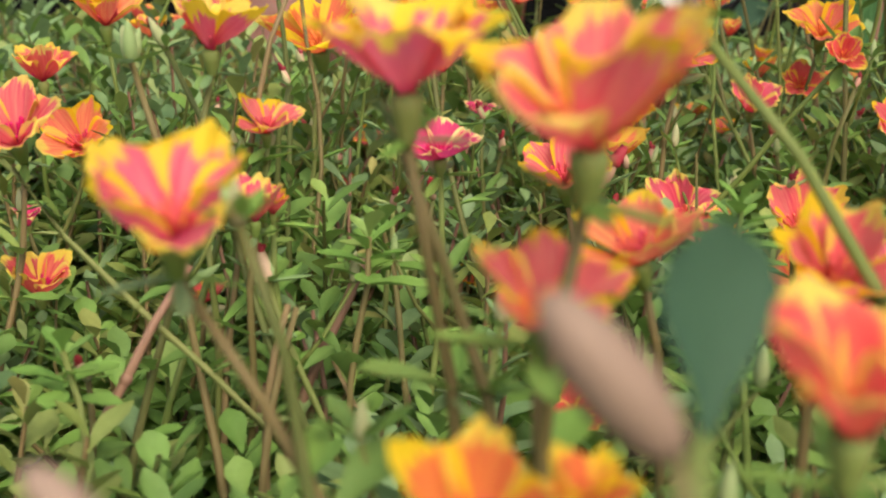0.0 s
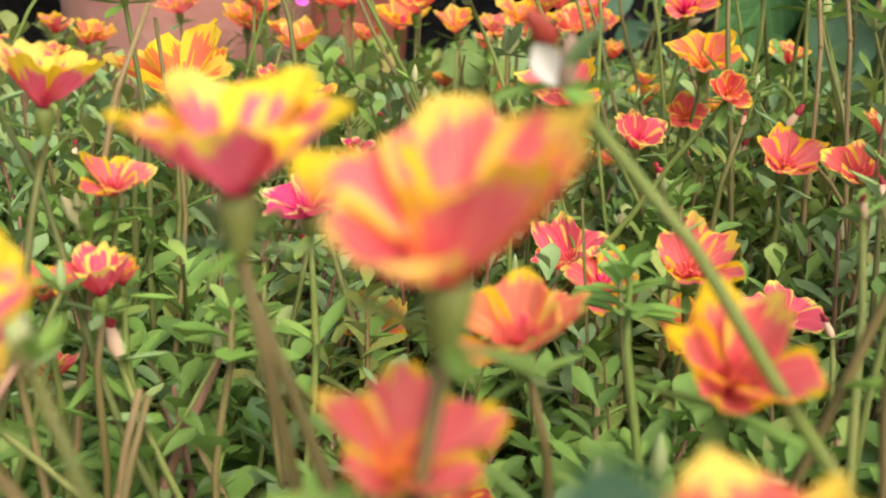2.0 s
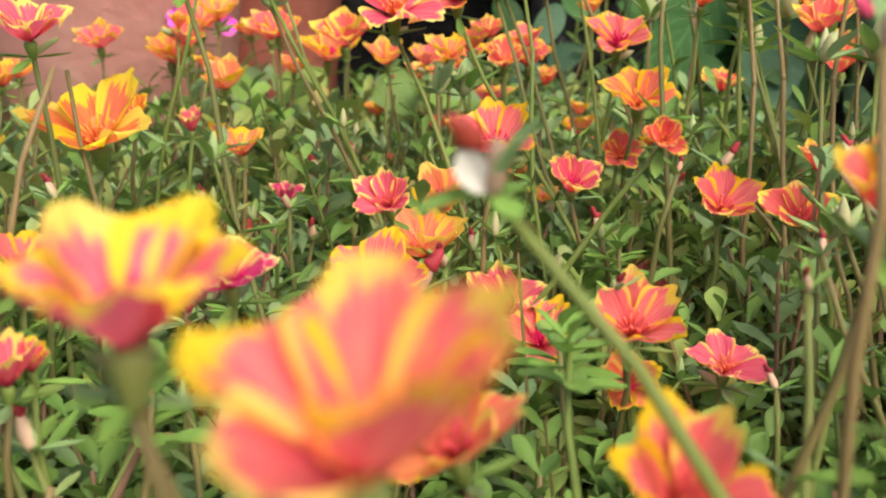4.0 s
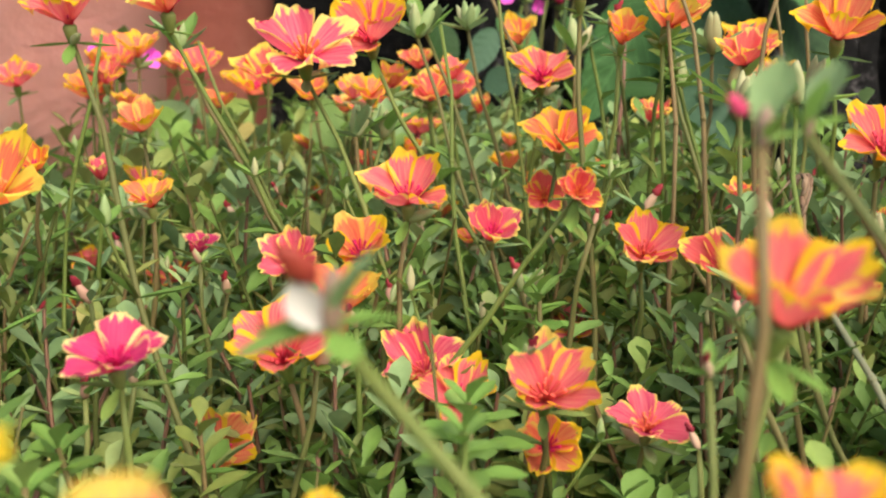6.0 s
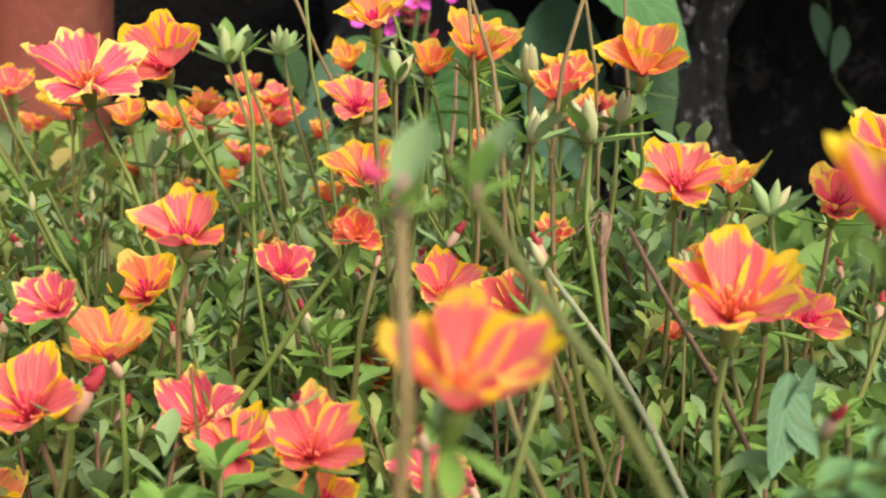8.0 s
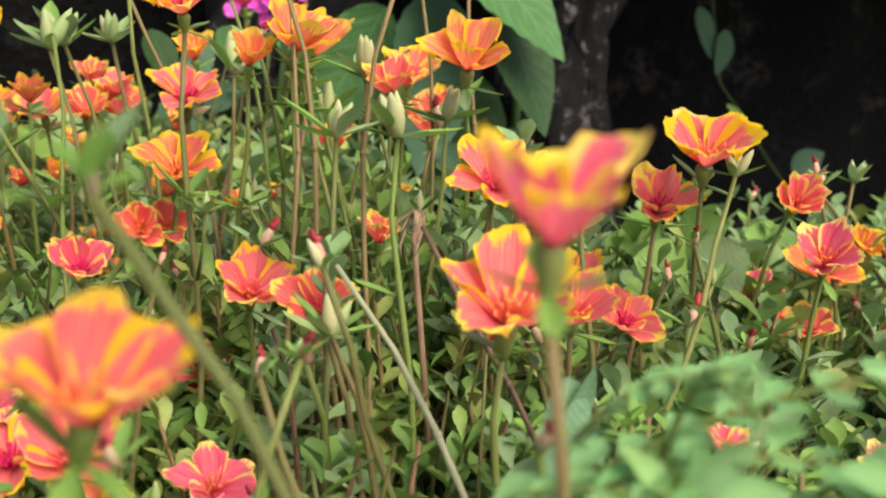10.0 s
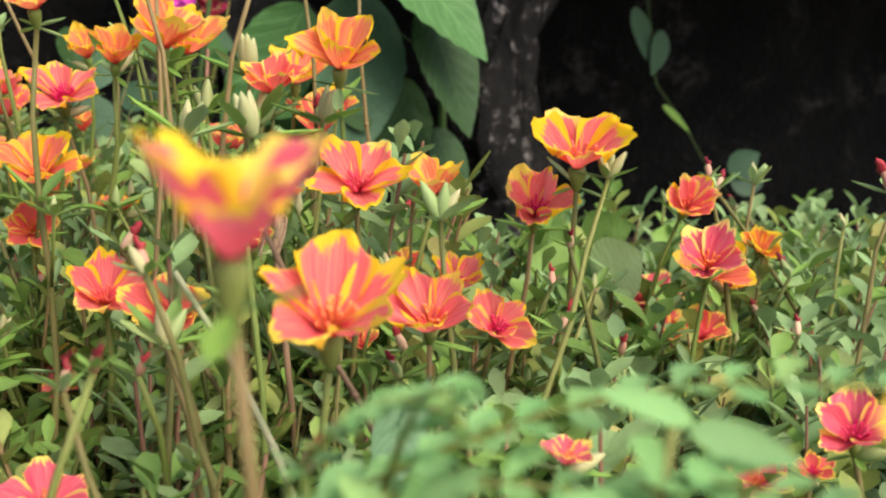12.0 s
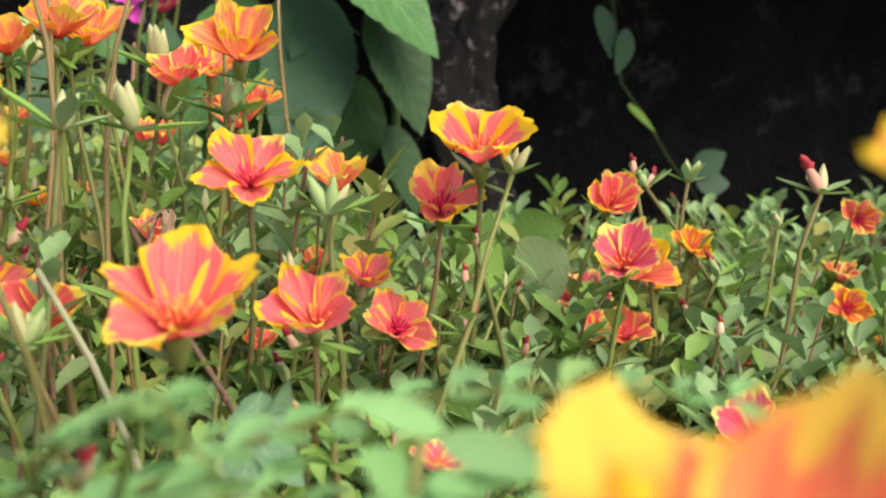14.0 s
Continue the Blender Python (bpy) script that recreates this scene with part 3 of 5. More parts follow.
def pot(x, y, r, h, material, label):
    """A tapered clay pot with a thick rolled rim, filled with soil."""
    ob = thing("plant_pot", (x, y, SOIL), label, "plant pot")
    outer = [(r * 0.70, 0.0), (r * 0.74, 0.004), (r * 0.97, h * 0.82), (r * 1.08, h * 0.83), (r * 1.10, h * 0.86), (r * 1.10, h * 0.98), (r * 1.06, h), (r * 0.97, h), (r * 0.93, h * 0.97), (r * 0.90, h * 0.86)]
    part("pot_body", tube([(0, 0, z) for _, z in outer], [q for q, _ in outer], 48, False), material, ob)
    part("potting_soil", turned([(r * 0.2, h * 0.84), (r * 0.90, h * 0.86), (r * 0.89, h * 0.89), (0.001, h * 0.90)], 32), SOIL_MAT, ob)
    return ob


pot(-0.1245, 0.985, 0.119, 0.46, POT_PALE, "large pale terracotta flower pot behind the bed")
pot(-0.0137, 1.090, 0.090, 0.46, POT_DARK, "small dark red terracotta pot beside a larger pot")

# ---- flowers ----
flower(0.2832, 0.4819, 0.2070, 0.0205, 35, -104, 30, 2, (0.290, 0.490), 8)
flower(0.2343, 0.5399, 0.2095, 0.0185, 25, -92, 34, 2)
flower(0.2056, 0.7109, 0.2034, 0.0171, 29, -112, 38, 2)
flower(0.2702, 0.5396, 0.1950, 0.0170, 25, -112, 29, 3)
flower(0.3045, 0.5854, 0.1750, 0.0200, 21, -112, 29, 3)
flower(0.2772, 0.4343, 0.1665, 0.0185, 35, -105, 20, 7, (0.283, 0.440), 30)
flower(0.3171, 0.4660, 0.1609, 0.0160, 12, -112, 26, 2)
flower(0.3543, 0.4207, 0.1768, 0.0225, 34, -120, 26, 7, (0.352, 0.432), 8)
flower(0.3504, 0.4451, 0.1556, 0.0188, 36, -115, 30, 0, (0.330, 0.440), 8)
flower(0.4479, 0.4895, 0.1502, 0.0181, 55, -102, 39, 0, (0.399, 0.477))
flower(0.4269, 0.4401, 0.1338, 0.0184, 36, -132, 30, 1, (0.392, 0.425))
flower(0.5074, 0.5119, 0.1256, 0.0129, 36, -112, 30, 5)
flower(0.4787, 0.4931, 0.1137, 0.0115, 24, -112, 18, 2)
flower(0.4590, 0.5333, 0.0957, 0.0192, 32, -112, 26, 1)
flower(0.4574, 0.4822, 0.0921, 0.0144, 20, -112, 25, 3)
flower(0.5298, 0.5089, 0.0748, 0.0173, 60, -112, 29, 3, (0.468, 0.516))
flower(0.6010, 0.5064, 0.0939, 0.0141, 60, -112, 29, 5)
flower(0.6219, 0.5281, 0.1373, 0.0143, 75, -112, 29, 3)
flower(0.6269, 0.5409, 0.1001, 0.0128, 20, -112, 26, 3)
flower(0.6136, 0.4871, 0.0772, 0.0103, 36, -112, 30, 0)
flower(0.2388, 0.3275, 0.1458, 0.0222, 16, -108, 24, 7, (0.246, 0.345), -4)
flower(0.2880, 0.3874, 0.1296, 0.0176, 38, -112, 30, 0, (0.285, 0.400), 10)
flower(0.3284, 0.4269, 0.1159, 0.0152, 46, -104, 30, 0)
flower(0.3304, 0.4717, 0.1221, 0.0146, 20, -112, 29, 0)
flower(0.2122, 0.4237, 0.1262, 0.0157, 40, -112, 30, 3)
flower(0.2401, 0.6505, 0.1334, 0.0090, 12, -112, 34, 3)
flower(0.2128, 0.7137, 0.1190, 0.0089, 12, -112, 34, 0)
flower(0.2030, 0.7219, 0.1411, 0.0098, 12, -112, 34, 2)
flower(0.1877, 0.5183, 0.0762, 0.0165, 28, -112, 22, 0)
flower(0.2535, 0.1374, 0.1592, 0.0275, 10, -112, 40, 2, (0.275, 0.135), 24)
flower(0.2780, 0.1428, 0.2045, 0.0112, 1, -112, -8, 5, (0.290, 0.135), 10)
flower(0.1917, 0.2042, 0.1893, 0.0165, 5, -100, 27, 6, (0.215, 0.200), 36)
flower(0.4041, 0.3253, 0.1039, 0.0155, 32, -142, 26, 1)
flower(0.3944, 0.3569, 0.0776, 0.0130, 20, -112, 29, 1)
flower(0.4120, 0.3508, 0.0822, 0.0080, 20, -112, 25, 3)
flower(0.0998, 0.5394, 0.2058, 0.0226, 44, -98, 30, 0, (0.236, 0.452))
flower(0.1748, 0.4822, 0.2230, 0.0164, 23, -108, 24, 2, (0.176, 0.437))
flower(0.1882, 0.5918, 0.1860, 0.0190, 33, -108, 18, 0)
flower(0.2043, 0.5184, 0.2049, 0.0130, 29, -88, 34, 2)
flower(0.2215, 0.5100, 0.2119, 0.0186, 29, -78, 29, 2)
flower(0.2553, 0.5012, 0.1353, 0.0126, 16, -108, 29, 3)
flower(0.1346, 0.2256, 0.1623, 0.0165, 22, -60, 26, 7, (0.100, 0.240), 12)
flower(0.1732, 0.5266, 0.1381, 0.0124, 60, -98, 34, 3)
flower(0.2168, 0.6183, 0.1336, 0.0099, 12, -108, 29, 5)
flower(0.2924, 0.5945, 0.1406, 0.0081, 12, -108, 29, 2)
flower(0.2705, 0.6589, 0.1602, 0.0138, 12, -108, 29, 3)
flower(0.1634, 0.6987, 0.1833, 0.0138, 21, -108, 29, 0)
flower(0.1646, 0.6962, 0.1719, 0.0187, 25, -108, 29, 0)
flower(0.1257, 0.7087, 0.1695, 0.0177, 25, -108, 29, 0)
flower(0.0823, 0.7233, 0.1711, 0.0157, 25, -108, 29, 2)
flower(0.3015, 0.3183, 0.1096, 0.0080, 16, -108, 24, 1)
flower(0.2862, 0.4511, 0.1063, 0.0080, 20, -108, 29, 3)
flower(0.4392, 0.4836, 0.0934, 0.0131, 20, -108, 29, 3)
flower(0.4585, 0.4821, 0.1199, 0.0203, 32, -108, 26, 2)
flower(0.3149, 0.4879, 0.1253, 0.0113, 20, -108, 29, 3)
flower(0.2784, 0.9926, 0.2427, 0.0177, 21, -108, 29, 4)
flower(0.3294, 1.0841, 0.2501, 0.0219, 29, -108, 25, 4)
flower(0.3341, 1.0801, 0.2373, 0.0172, 29, -108, 25, 4)
flower(-0.0104, 0.4504, 0.2123, 0.0164, 21, -100, 34, 0, (0.045, 0.394))
flower(0.0143, 0.5464, 0.2182, 0.0223, 23, -100, 31, 2, (0.139, 0.476))
flower(0.0699, 0.5205, 0.1987, 0.0234, 33, -100, 18, 1, (0.150, 0.462))
flower(0.1759, 0.5119, 0.1613, 0.0187, 36, -100, 30, 2)
flower(0.1548, 0.4128, 0.1563, 0.0105, 60, -100, 34, 3, (-0.098, 0.424))
flower(0.1028, 0.4497, 0.1493, 0.0185, 28, -100, 22, 0, (0.087, 0.419))
flower(0.1384, 0.4734, 0.1308, 0.0151, 40, -100, 30, 1)
flower(-0.0095, 0.6514, 0.1594, 0.0167, 20, -100, 25, 2)
flower(0.0052, 0.5319, 0.1377, 0.0142, 16, -100, 25, 2)
flower(0.0232, 0.5516, 0.1139, 0.0098, 16, -100, 34, 4, (0.069, 0.516))
flower(0.0620, 0.4362, 0.1301, 0.0143, 32, -120, 26, 1)
flower(0.0897, 0.4994, 0.1198, 0.0172, 36, -100, 30, 2)
flower(0.1956, 0.4595, 0.1240, 0.0165, 36, -100, 30, 0)
flower(0.0116, 0.3529, 0.1219, 0.0155, 22, -100, 18, 4, (0.013, 0.324))
flower(0.0302, 0.4736, 0.0489, 0.0187, 40, -80, 30, 2)
flower(0.1066, 0.4367, 0.0882, 0.0174, 32, -120, 26, 1)
flower(0.1169, 0.4238, 0.0814, 0.0169, 28, -90, 22, 0)
flower(0.1336, 0.3701, 0.1005, 0.0198, 40, -100, 30, 0, (0.140, 0.385), -3)
flower(0.1413, 0.3941, 0.0751, 0.0135, 55, -100, 29, 2)
flower(0.1738, 0.3903, 0.0802, 0.0150, 24, -96, 18, 1, None, 12)
flower(0.1462, 0.6767, 0.1724, 0.0160, 25, -100, 26, 3)
flower(0.1043, 0.5995, 0.1781, 0.0139, 25, -100, 26, 2)
flower(0.0019, 0.6731, 0.0725, 0.0160, 20, -100, 25, 3)
flower(-0.0436, 0.7838, 0.1785, 0.0178, 21, -100, 29, 0)
flower(-0.0237, 0.7834, 0.1950, 0.0178, 21, -100, 29, 2)
flower(-0.0507, 0.8031, 0.1649, 0.0161, 12, -100, 29, 0)
flower(0.0471, 0.7862, 0.1702, 0.0230, 21, -100, 26, 2)
flower(0.0081, 0.8476, 0.1826, 0.0197, 21, -100, 29, 3)
flower(0.1532, 0.7700, 0.1870, 0.0138, 21, -100, 29, 3)
flower(0.1483, 0.7421, 0.1468, 0.0167, 12, -100, 29, 0)
flower(0.1063, 0.7731, 0.1593, 0.0138, 12, -100, 29, 2)
flower(0.2821, 0.6883, 0.1563, 0.0160, 12, -100, 29, 3)
flower(-0.0222, 0.5861, 0.1428, 0.0107, 12, -100, 38, 1)
flower(-0.0419, 0.5398, 0.1522, 0.0127, 36, -100, 30, 5)
flower(-0.0565, 0.6783, 0.0545, 0.0113, 20, -100, 25, 3)
flower(-0.0447, 0.6814, 0.0807, 0.0138, 16, -100, 29, 0)
flower(0.0560, 0.4022, 0.1066, 0.0200, 30, -120, 24, 0, (0.070, 0.410))
flower(0.1134, 0.7143, 0.1314, 0.0107, 16, -100, 29, 3)
flower(0.1850, 0.6500, 0.1345, 0.0138, 16, -100, 29, 2)
flower(0.0844, 0.7659, 0.1035, 0.0092, 16, -100, 29, 0)
flower(0.1514, 0.6712, 0.1064, 0.0122, 16, -100, 29, 2)
flower(-0.0599, 0.4390, 0.1875, 0.0156, 25, -96, 31, 1)
flower(-0.0451, 0.4736, 0.1482, 0.0260, 26, -96, 20, 5)
flower(0.0122, 0.1740, 0.1583, 0.0186, 8, -106, 33, 6, (0.040, 0.180), 30)
flower(0.0378, 0.1407, 0.1555, 0.0192, 15, -92, 30, 7, (0.030, 0.165), -8)
flower(0.0588, 0.2285, 0.1202, 0.0159, 28, -131, 22, 2)
flower(0.1146, 0.1745, 0.1476, 0.0128, 10, -99, 34, 7, (0.122, 0.140))
flower(0.0879, 0.1958, 0.1247, 0.0155, 36, -98, 30, 7, None, 6)
flower(-0.0404, 0.3149, 0.1067, 0.0127, 8, -96, 38, 1)
flower(-0.0113, 0.6678, 0.1261, 0.0142, 16, -96, 29, 0)
flower(0.0246, 0.8051, 0.1612, 0.0135, 16, -96, 29, 2)
flower(-0.1049, 0.8208, 0.1758, 0.0185, 25, -96, 29, 0)
flower(-0.1596, 0.8217, 0.1551, 0.0148, 16, -96, 29, 2)
flower(-0.0383, 0.8167, 0.1872, 0.0246, 25, -96, 29, 0)
flower(-0.0578, 0.8145, 0.1674, 0.0221, 25, -96, 29, 2)
flower(0.0157, 0.7599, 0.1859, 0.0184, 25, -96, 29, 0)
flower(0.0559, 0.7038, 0.1816, 0.0213, 25, -96, 29, 3)
flower(0.1476, 0.6933, 0.1741, 0.0139, 25, -96, 29, 2)
flower(0.1091, 0.7474, 0.1697, 0.0138, 25, -96, 29, 0)
flower(0.2904, 0.5818, 0.1979, 0.0180, 25, -96, 29, 2)
flower(0.3236, 0.6268, 0.1834, 0.0118, 25, -96, 29, 2)
flower(-0.0559, 0.3184, 0.1044, 0.0114, 20, -96, 25, 0)
flower(0.1503, 0.5767, 0.1094, 0.0090, 20, -96, 29, 2)
flower(-0.2057, 0.8782, 0.1579, 0.0157, 16, -96, 29, 0)
flower(-0.1947, 0.8221, 0.1406, 0.0148, 16, -96, 29, 3)
flower(-0.1324, 0.3670, 0.1181, 0.0213, 36, -88, 30, 0, (-0.143, 0.335))
flower(-0.1426, 0.4559, 0.1041, 0.0191, 44, -88, 30, 2, (-0.185, 0.426))
flower(-0.1689, 0.4815, 0.1291, 0.0173, 16, -88, 34, 3)
flower(-0.1424, 0.4881, 0.1542, 0.0205, 16, -88, 26, 2)
flower(-0.0535, 0.3163, 0.1556, 0.0178, 14, -88, 31, 6, (-0.078, 0.275))
flower(-0.0424, 0.3413, 0.1293, 0.0123, 20, -88, 26, 0)
flower(-0.1340, 0.3843, 0.0604, 0.0164, 20, -88, 31, 3)
flower(-0.0217, 0.1636, 0.1356, 0.0168, 20, -88, 26, 6, (0.090, 0.131))
flower(0.0335, 0.1486, 0.1300, 0.0122, 22, -88, 26, 7, None, 2)
flower(0.0647, 0.1133, 0.1298, 0.0158, 6, -88, 38, 3, (0.087, 0.079))
flower(-0.1598, 0.4381, 0.0737, 0.0089, 12, -88, 38, 4)
flower(-0.0372, 0.3259, 0.1067, 0.0080, 8, -88, 38, 0)
flower(-0.0692, 0.3668, 0.0655, 0.0093, 12, -88, 29, 3)
flower(0.0771, 0.4529, 0.1089, 0.0201, 20, -88, 24, 2)
flower(0.0254, 0.1193, 0.1125, 0.0117, 32, -88, 26, 5)
flower(0.0375, 0.1154, 0.1175, 0.0080, 12, -88, 38, 5)
flower(0.0558, 0.3040, 0.0555, 0.0109, 55, -93, 34, 3)
# ---- buds ----
bud(0.2960, 0.4032, 0.1611, 0.0154, 0, (0.304, 0.365))
bud(0.3567, 0.4267, 0.1466, 0.0073, 1)
bud(0.4912, 0.5288, 0.1539, 0.0120, 1, (0.581, 0.459))
bud(0.5237, 0.5418, 0.1552, 0.0125, 0, (0.549, 0.498))
bud(0.5148, 0.4344, 0.1639, 0.0136, 1, (0.454, 0.424))
bud(0.2645, 0.5399, 0.1808, 0.0187, 0, (0.291, 0.490))
bud(0.2180, 0.4279, 0.1842, 0.0162, 0, (0.230, 0.384))
bud(0.2438, 0.5490, 0.1843, 0.0170, 0, (0.261, 0.503))
bud(0.2030, 0.4802, 0.1389, 0.0115, 1, (0.337, 0.395))
bud(0.2135, 0.6190, 0.1987, 0.0208, 0)
bud(0.4097, 0.4998, 0.1107, 0.0073, 1)
bud(0.3793, 0.4817, 0.1219, 0.0070, 1)
bud(0.2735, 0.3407, 0.1161, 0.0075, 1, (0.277, 0.313))
bud(0.5050, 0.4846, 0.1187, 0.0113, 1)
bud(0.5639, 0.5185, 0.1350, 0.0104, 0)
bud(0.3642, 0.4155, 0.1735, 0.0113, 0, (0.301, 0.404))
bud(0.1502, 0.4630, 0.1067, 0.0095, 1)
bud(0.2916, 0.5361, 0.1811, 0.0151, 1)
bud(0.2654, 0.5654, 0.1999, 0.0216, 0, (0.233, 0.527))
bud(0.1358, 0.6222, 0.2091, 0.0187, 0, (0.216, 0.561))
bud(0.1068, 0.5662, 0.1620, 0.0170, 0, (0.112, 0.529))
bud(0.0162, 0.5909, 0.2020, 0.0170, 0, (0.151, 0.522))
bud(0.1600, 0.4098, 0.1464, 0.0070, 1)
bud(0.1412, 0.5040, 0.0903, 0.0087, 0)
bud(0.0780, 0.4524, 0.0848, 0.0121, 1)
bud(0.1373, 0.6606, 0.1439, 0.0091, 1)
bud(0.0390, 0.5738, 0.1242, 0.0095, 1)
bud(-0.0061, 0.5795, 0.1248, 0.0170, 0, (-0.056, 0.560))
bud(0.0791, 0.6748, 0.1609, 0.0070, 1)
bud(0.2176, 0.5769, 0.2133, 0.0118, 1)
bud(-0.0079, 0.4179, 0.0929, 0.0079, 1)
bud(0.1619, 0.4927, 0.1045, 0.0119, 0)
bud(0.2392, 0.4278, 0.1846, 0.0168, 0, (0.247, 0.387))
bud(0.2815, 0.4995, 0.1854, 0.0187, 0)
bud(0.1986, 0.3608, 0.1547, 0.0091, 1, (0.273, 0.304))
bud(0.1824, 0.3108, 0.1446, 0.0070, 1)
bud(0.1290, 0.6077, 0.2075, 0.0208, 0, (0.224, 0.534))
bud(0.1570, 0.6204, 0.2110, 0.0157, 0, (0.218, 0.557))
bud(0.0937, 0.5577, 0.1636, 0.0170, 0)
bud(0.2542, 0.4958, 0.1170, 0.0085, 1)
bud(0.4595, 0.4902, 0.1651, 0.0076, 1)
bud(0.1415, 0.6983, 0.1422, 0.0091, 1)
bud(0.2122, 0.2472, 0.1438, 0.0070, 1, (0.222, 0.214))
bud(0.0104, 0.1783, 0.1518, 0.0070, 1, (0.054, 0.138))
bud(-0.0513, 0.3415, 0.1186, 0.0136, 0, (-0.070, 0.314))
bud(-0.0378, 0.3235, 0.0861, 0.0132, 1, (0.005, 0.297))
bud(0.1400, 0.2659, 0.1402, 0.0073, 1, (0.155, 0.231))
bud(0.1440, 0.4453, 0.1163, 0.0111, 1)
bud(0.0403, 0.6400, 0.1157, 0.0070, 1)
bud(0.1846, 0.3721, 0.0804, 0.0082, 1)
bud(-0.0720, 0.3360, 0.1542, 0.0100, 1, (-0.000, 0.297))
bud(-0.0801, 0.2845, 0.0662, 0.0091, 1, (-0.072, 0.265))
bud(0.0813, 0.4228, 0.1114, 0.0095, 1)
bud(-0.0466, 0.4050, 0.1388, 0.0076, 1)
bud(0.0257, 0.5051, 0.1185, 0.0094, 1)
bud(-0.0726, 0.3046, 0.1517, 0.0113, 0, (-0.035, 0.266))
bud(-0.0106, 0.1596, 0.1392, 0.0085, 0, (0.056, 0.124))
bud(0.0402, 0.0840, 0.1392, 0.0170, 3, (0.098, 0.049))
bud(-0.0021, 0.0803, 0.1283, 0.0125, 3, (0.021, 0.046))
bud(0.0438, 0.0911, 0.1380, 0.0188, 2, (0.064, 0.055))
bud(0.1771, 0.3341, 0.1331, 0.0085, 1, (0.207, 0.293))
bud(0.3012, 0.4696, 0.1287, 0.0095, 0)
bud(0.0934, 0.2886, 0.1231, 0.0149, 4, (0.118, 0.255))
bud(-0.0075, 0.3666, 0.0955, 0.0189, 4, (0.005, 0.341))
bud(-0.0694, 0.3541, 0.0143, 0.0220, 4, (-0.068, 0.346))
bud(-0.0078, 0.3255, 0.1012, 0.0191, 4, (-0.006, 0.297))
bud(-0.0049, 0.3835, 0.0412, 0.0189, 4, (0.002, 0.369))
bud(-0.0801, 0.2672, 0.0802, 0.0176, 4, (-0.038, 0.245))
bud(0.1070, 0.3544, 0.1065, 0.0191, 4, (0.101, 0.328))
bud(-0.0489, 0.3408, 0.1163, 0.0157, 4, (-0.070, 0.314))
bud(0.1506, 0.4444, 0.1154, 0.0176, 4, (0.138, 0.417))
bud(0.3301, 0.3216, 0.1018, 0.0126, 4, (0.328, 0.299))
bud(0.2055, 0.3770, 0.1310, 0.0125, 0, (0.233, 0.337))
bud(0.2654, 0.3284, 0.0998, 0.0142, 4, (0.263, 0.307))
bud(0.2770, 0.3278, 0.1173, 0.0110, 4, (0.266, 0.306))
bud(0.2258, 0.5213, 0.2031, 0.0213, 4, (0.248, 0.472))
bud(0.1595, 0.4828, 0.1047, 0.0185, 4, (0.155, 0.459))
bud(0.2734, 0.5857, 0.1529, 0.0184, 4, (0.270, 0.554))
bud(0.2674, 0.3699, 0.1015, 0.0130, 4, (0.251, 0.353))
bud(0.2073, 0.3883, 0.1268, 0.0125, 0, (0.261, 0.338))
bud(0.0666, 0.3998, 0.1054, 0.0150, 1, (0.048, 0.380))
# ---- small blooms and buds scattered through the bed ----
scatter = random.Random(31)
for k in range(14):
    y = scatter.uniform(0.60, 0.90)
    flower(scatter.uniform(-0.34 * y, 0.22), y, scatter.uniform(0.115, 0.19), scatter.uniform(0.010, 0.016), scatter.uniform(5, 30), scatter.uniform(-130, -50), scatter.uniform(30, 48), scatter.choice((0, 2, 2, 3)))
for k in range(52):
    y = scatter.uniform(0.36, 0.70)
    bud(scatter.uniform(-0.30 * y, 0.15 + 0.75 * y), y, scatter.uniform(0.085, 0.125) + 0.05 * max(0, y - 0.45), scatter.uniform(0.008, 0.011), scatter.choice((0, 1, 1, 1)))
# ---- bare stalks ----
stalk(0.208, 0.481, 0.243, 0.213, 0.430, 0.0009, 't')
stalk(0.245, 0.447, 0.243, 0.248, 0.398, 0.0009, 't')
stalk(0.157, 0.606, 0.248, 0.209, 0.539, 0.0009, 't')
stalk(-0.036, 0.364, 0.182, -0.041, 0.317, 0.0009, 't')
stalk(0.234, 0.383, 0.162, 0.286, 0.331, 0.0009, 'b')
stalk(-0.011, 0.343, 0.090, -0.039, 0.317, 0.0016, 'r')
stalk(-0.054, 0.293, 0.098, -0.099, 0.264, 0.0013, 'r')
stalk(-0.104, 0.297, 0.122, 0.044, 0.268, 0.0009, 'g')
stalk(-0.024, 0.291, 0.088, -0.034, 0.266, 0.0011, 't')
stalk(-0.028, 0.301, 0.086, -0.027, 0.276, 0.0011, 't')
stalk(0.270, 0.708, 0.211, 0.283, 0.658, 0.0011, 'r')
stalk(0.211, 0.628, 0.240, 0.225, 0.572, 0.0009, 'g')
stalk(0.320, 0.584, 0.246, 0.331, 0.529, 0.0009, 't')
stalk(0.161, 0.572, 0.240, 0.200, 0.513, 0.0009, 'g')
stalk(0.218, 0.509, 0.238, 0.220, 0.457, 0.0009, 't')
stalk(0.285, 0.549, 0.240, 0.290, 0.496, 0.0009, 't')
stalk(-0.015, 0.562, 0.209, -0.043, 0.517, 0.0009, 'g')
stalk(0.023, 0.609, 0.206, 0.121, 0.552, 0.0009, 'g')
stalk(-0.112, 0.571, 0.206, -0.176, 0.530, 0.0009, 'g')
stalk(0.131, 0.549, 0.213, 0.147, 0.498, 0.0009, 'g')
stalk(0.233, 0.540, 0.216, 0.251, 0.488, 0.0009, 'g')
stalk(-0.052, 0.457, 0.177, -0.046, 0.414, 0.0009, 't')
stalk(-0.016, 0.381, 0.081, -0.041, 0.363, 0.0014, 'r')
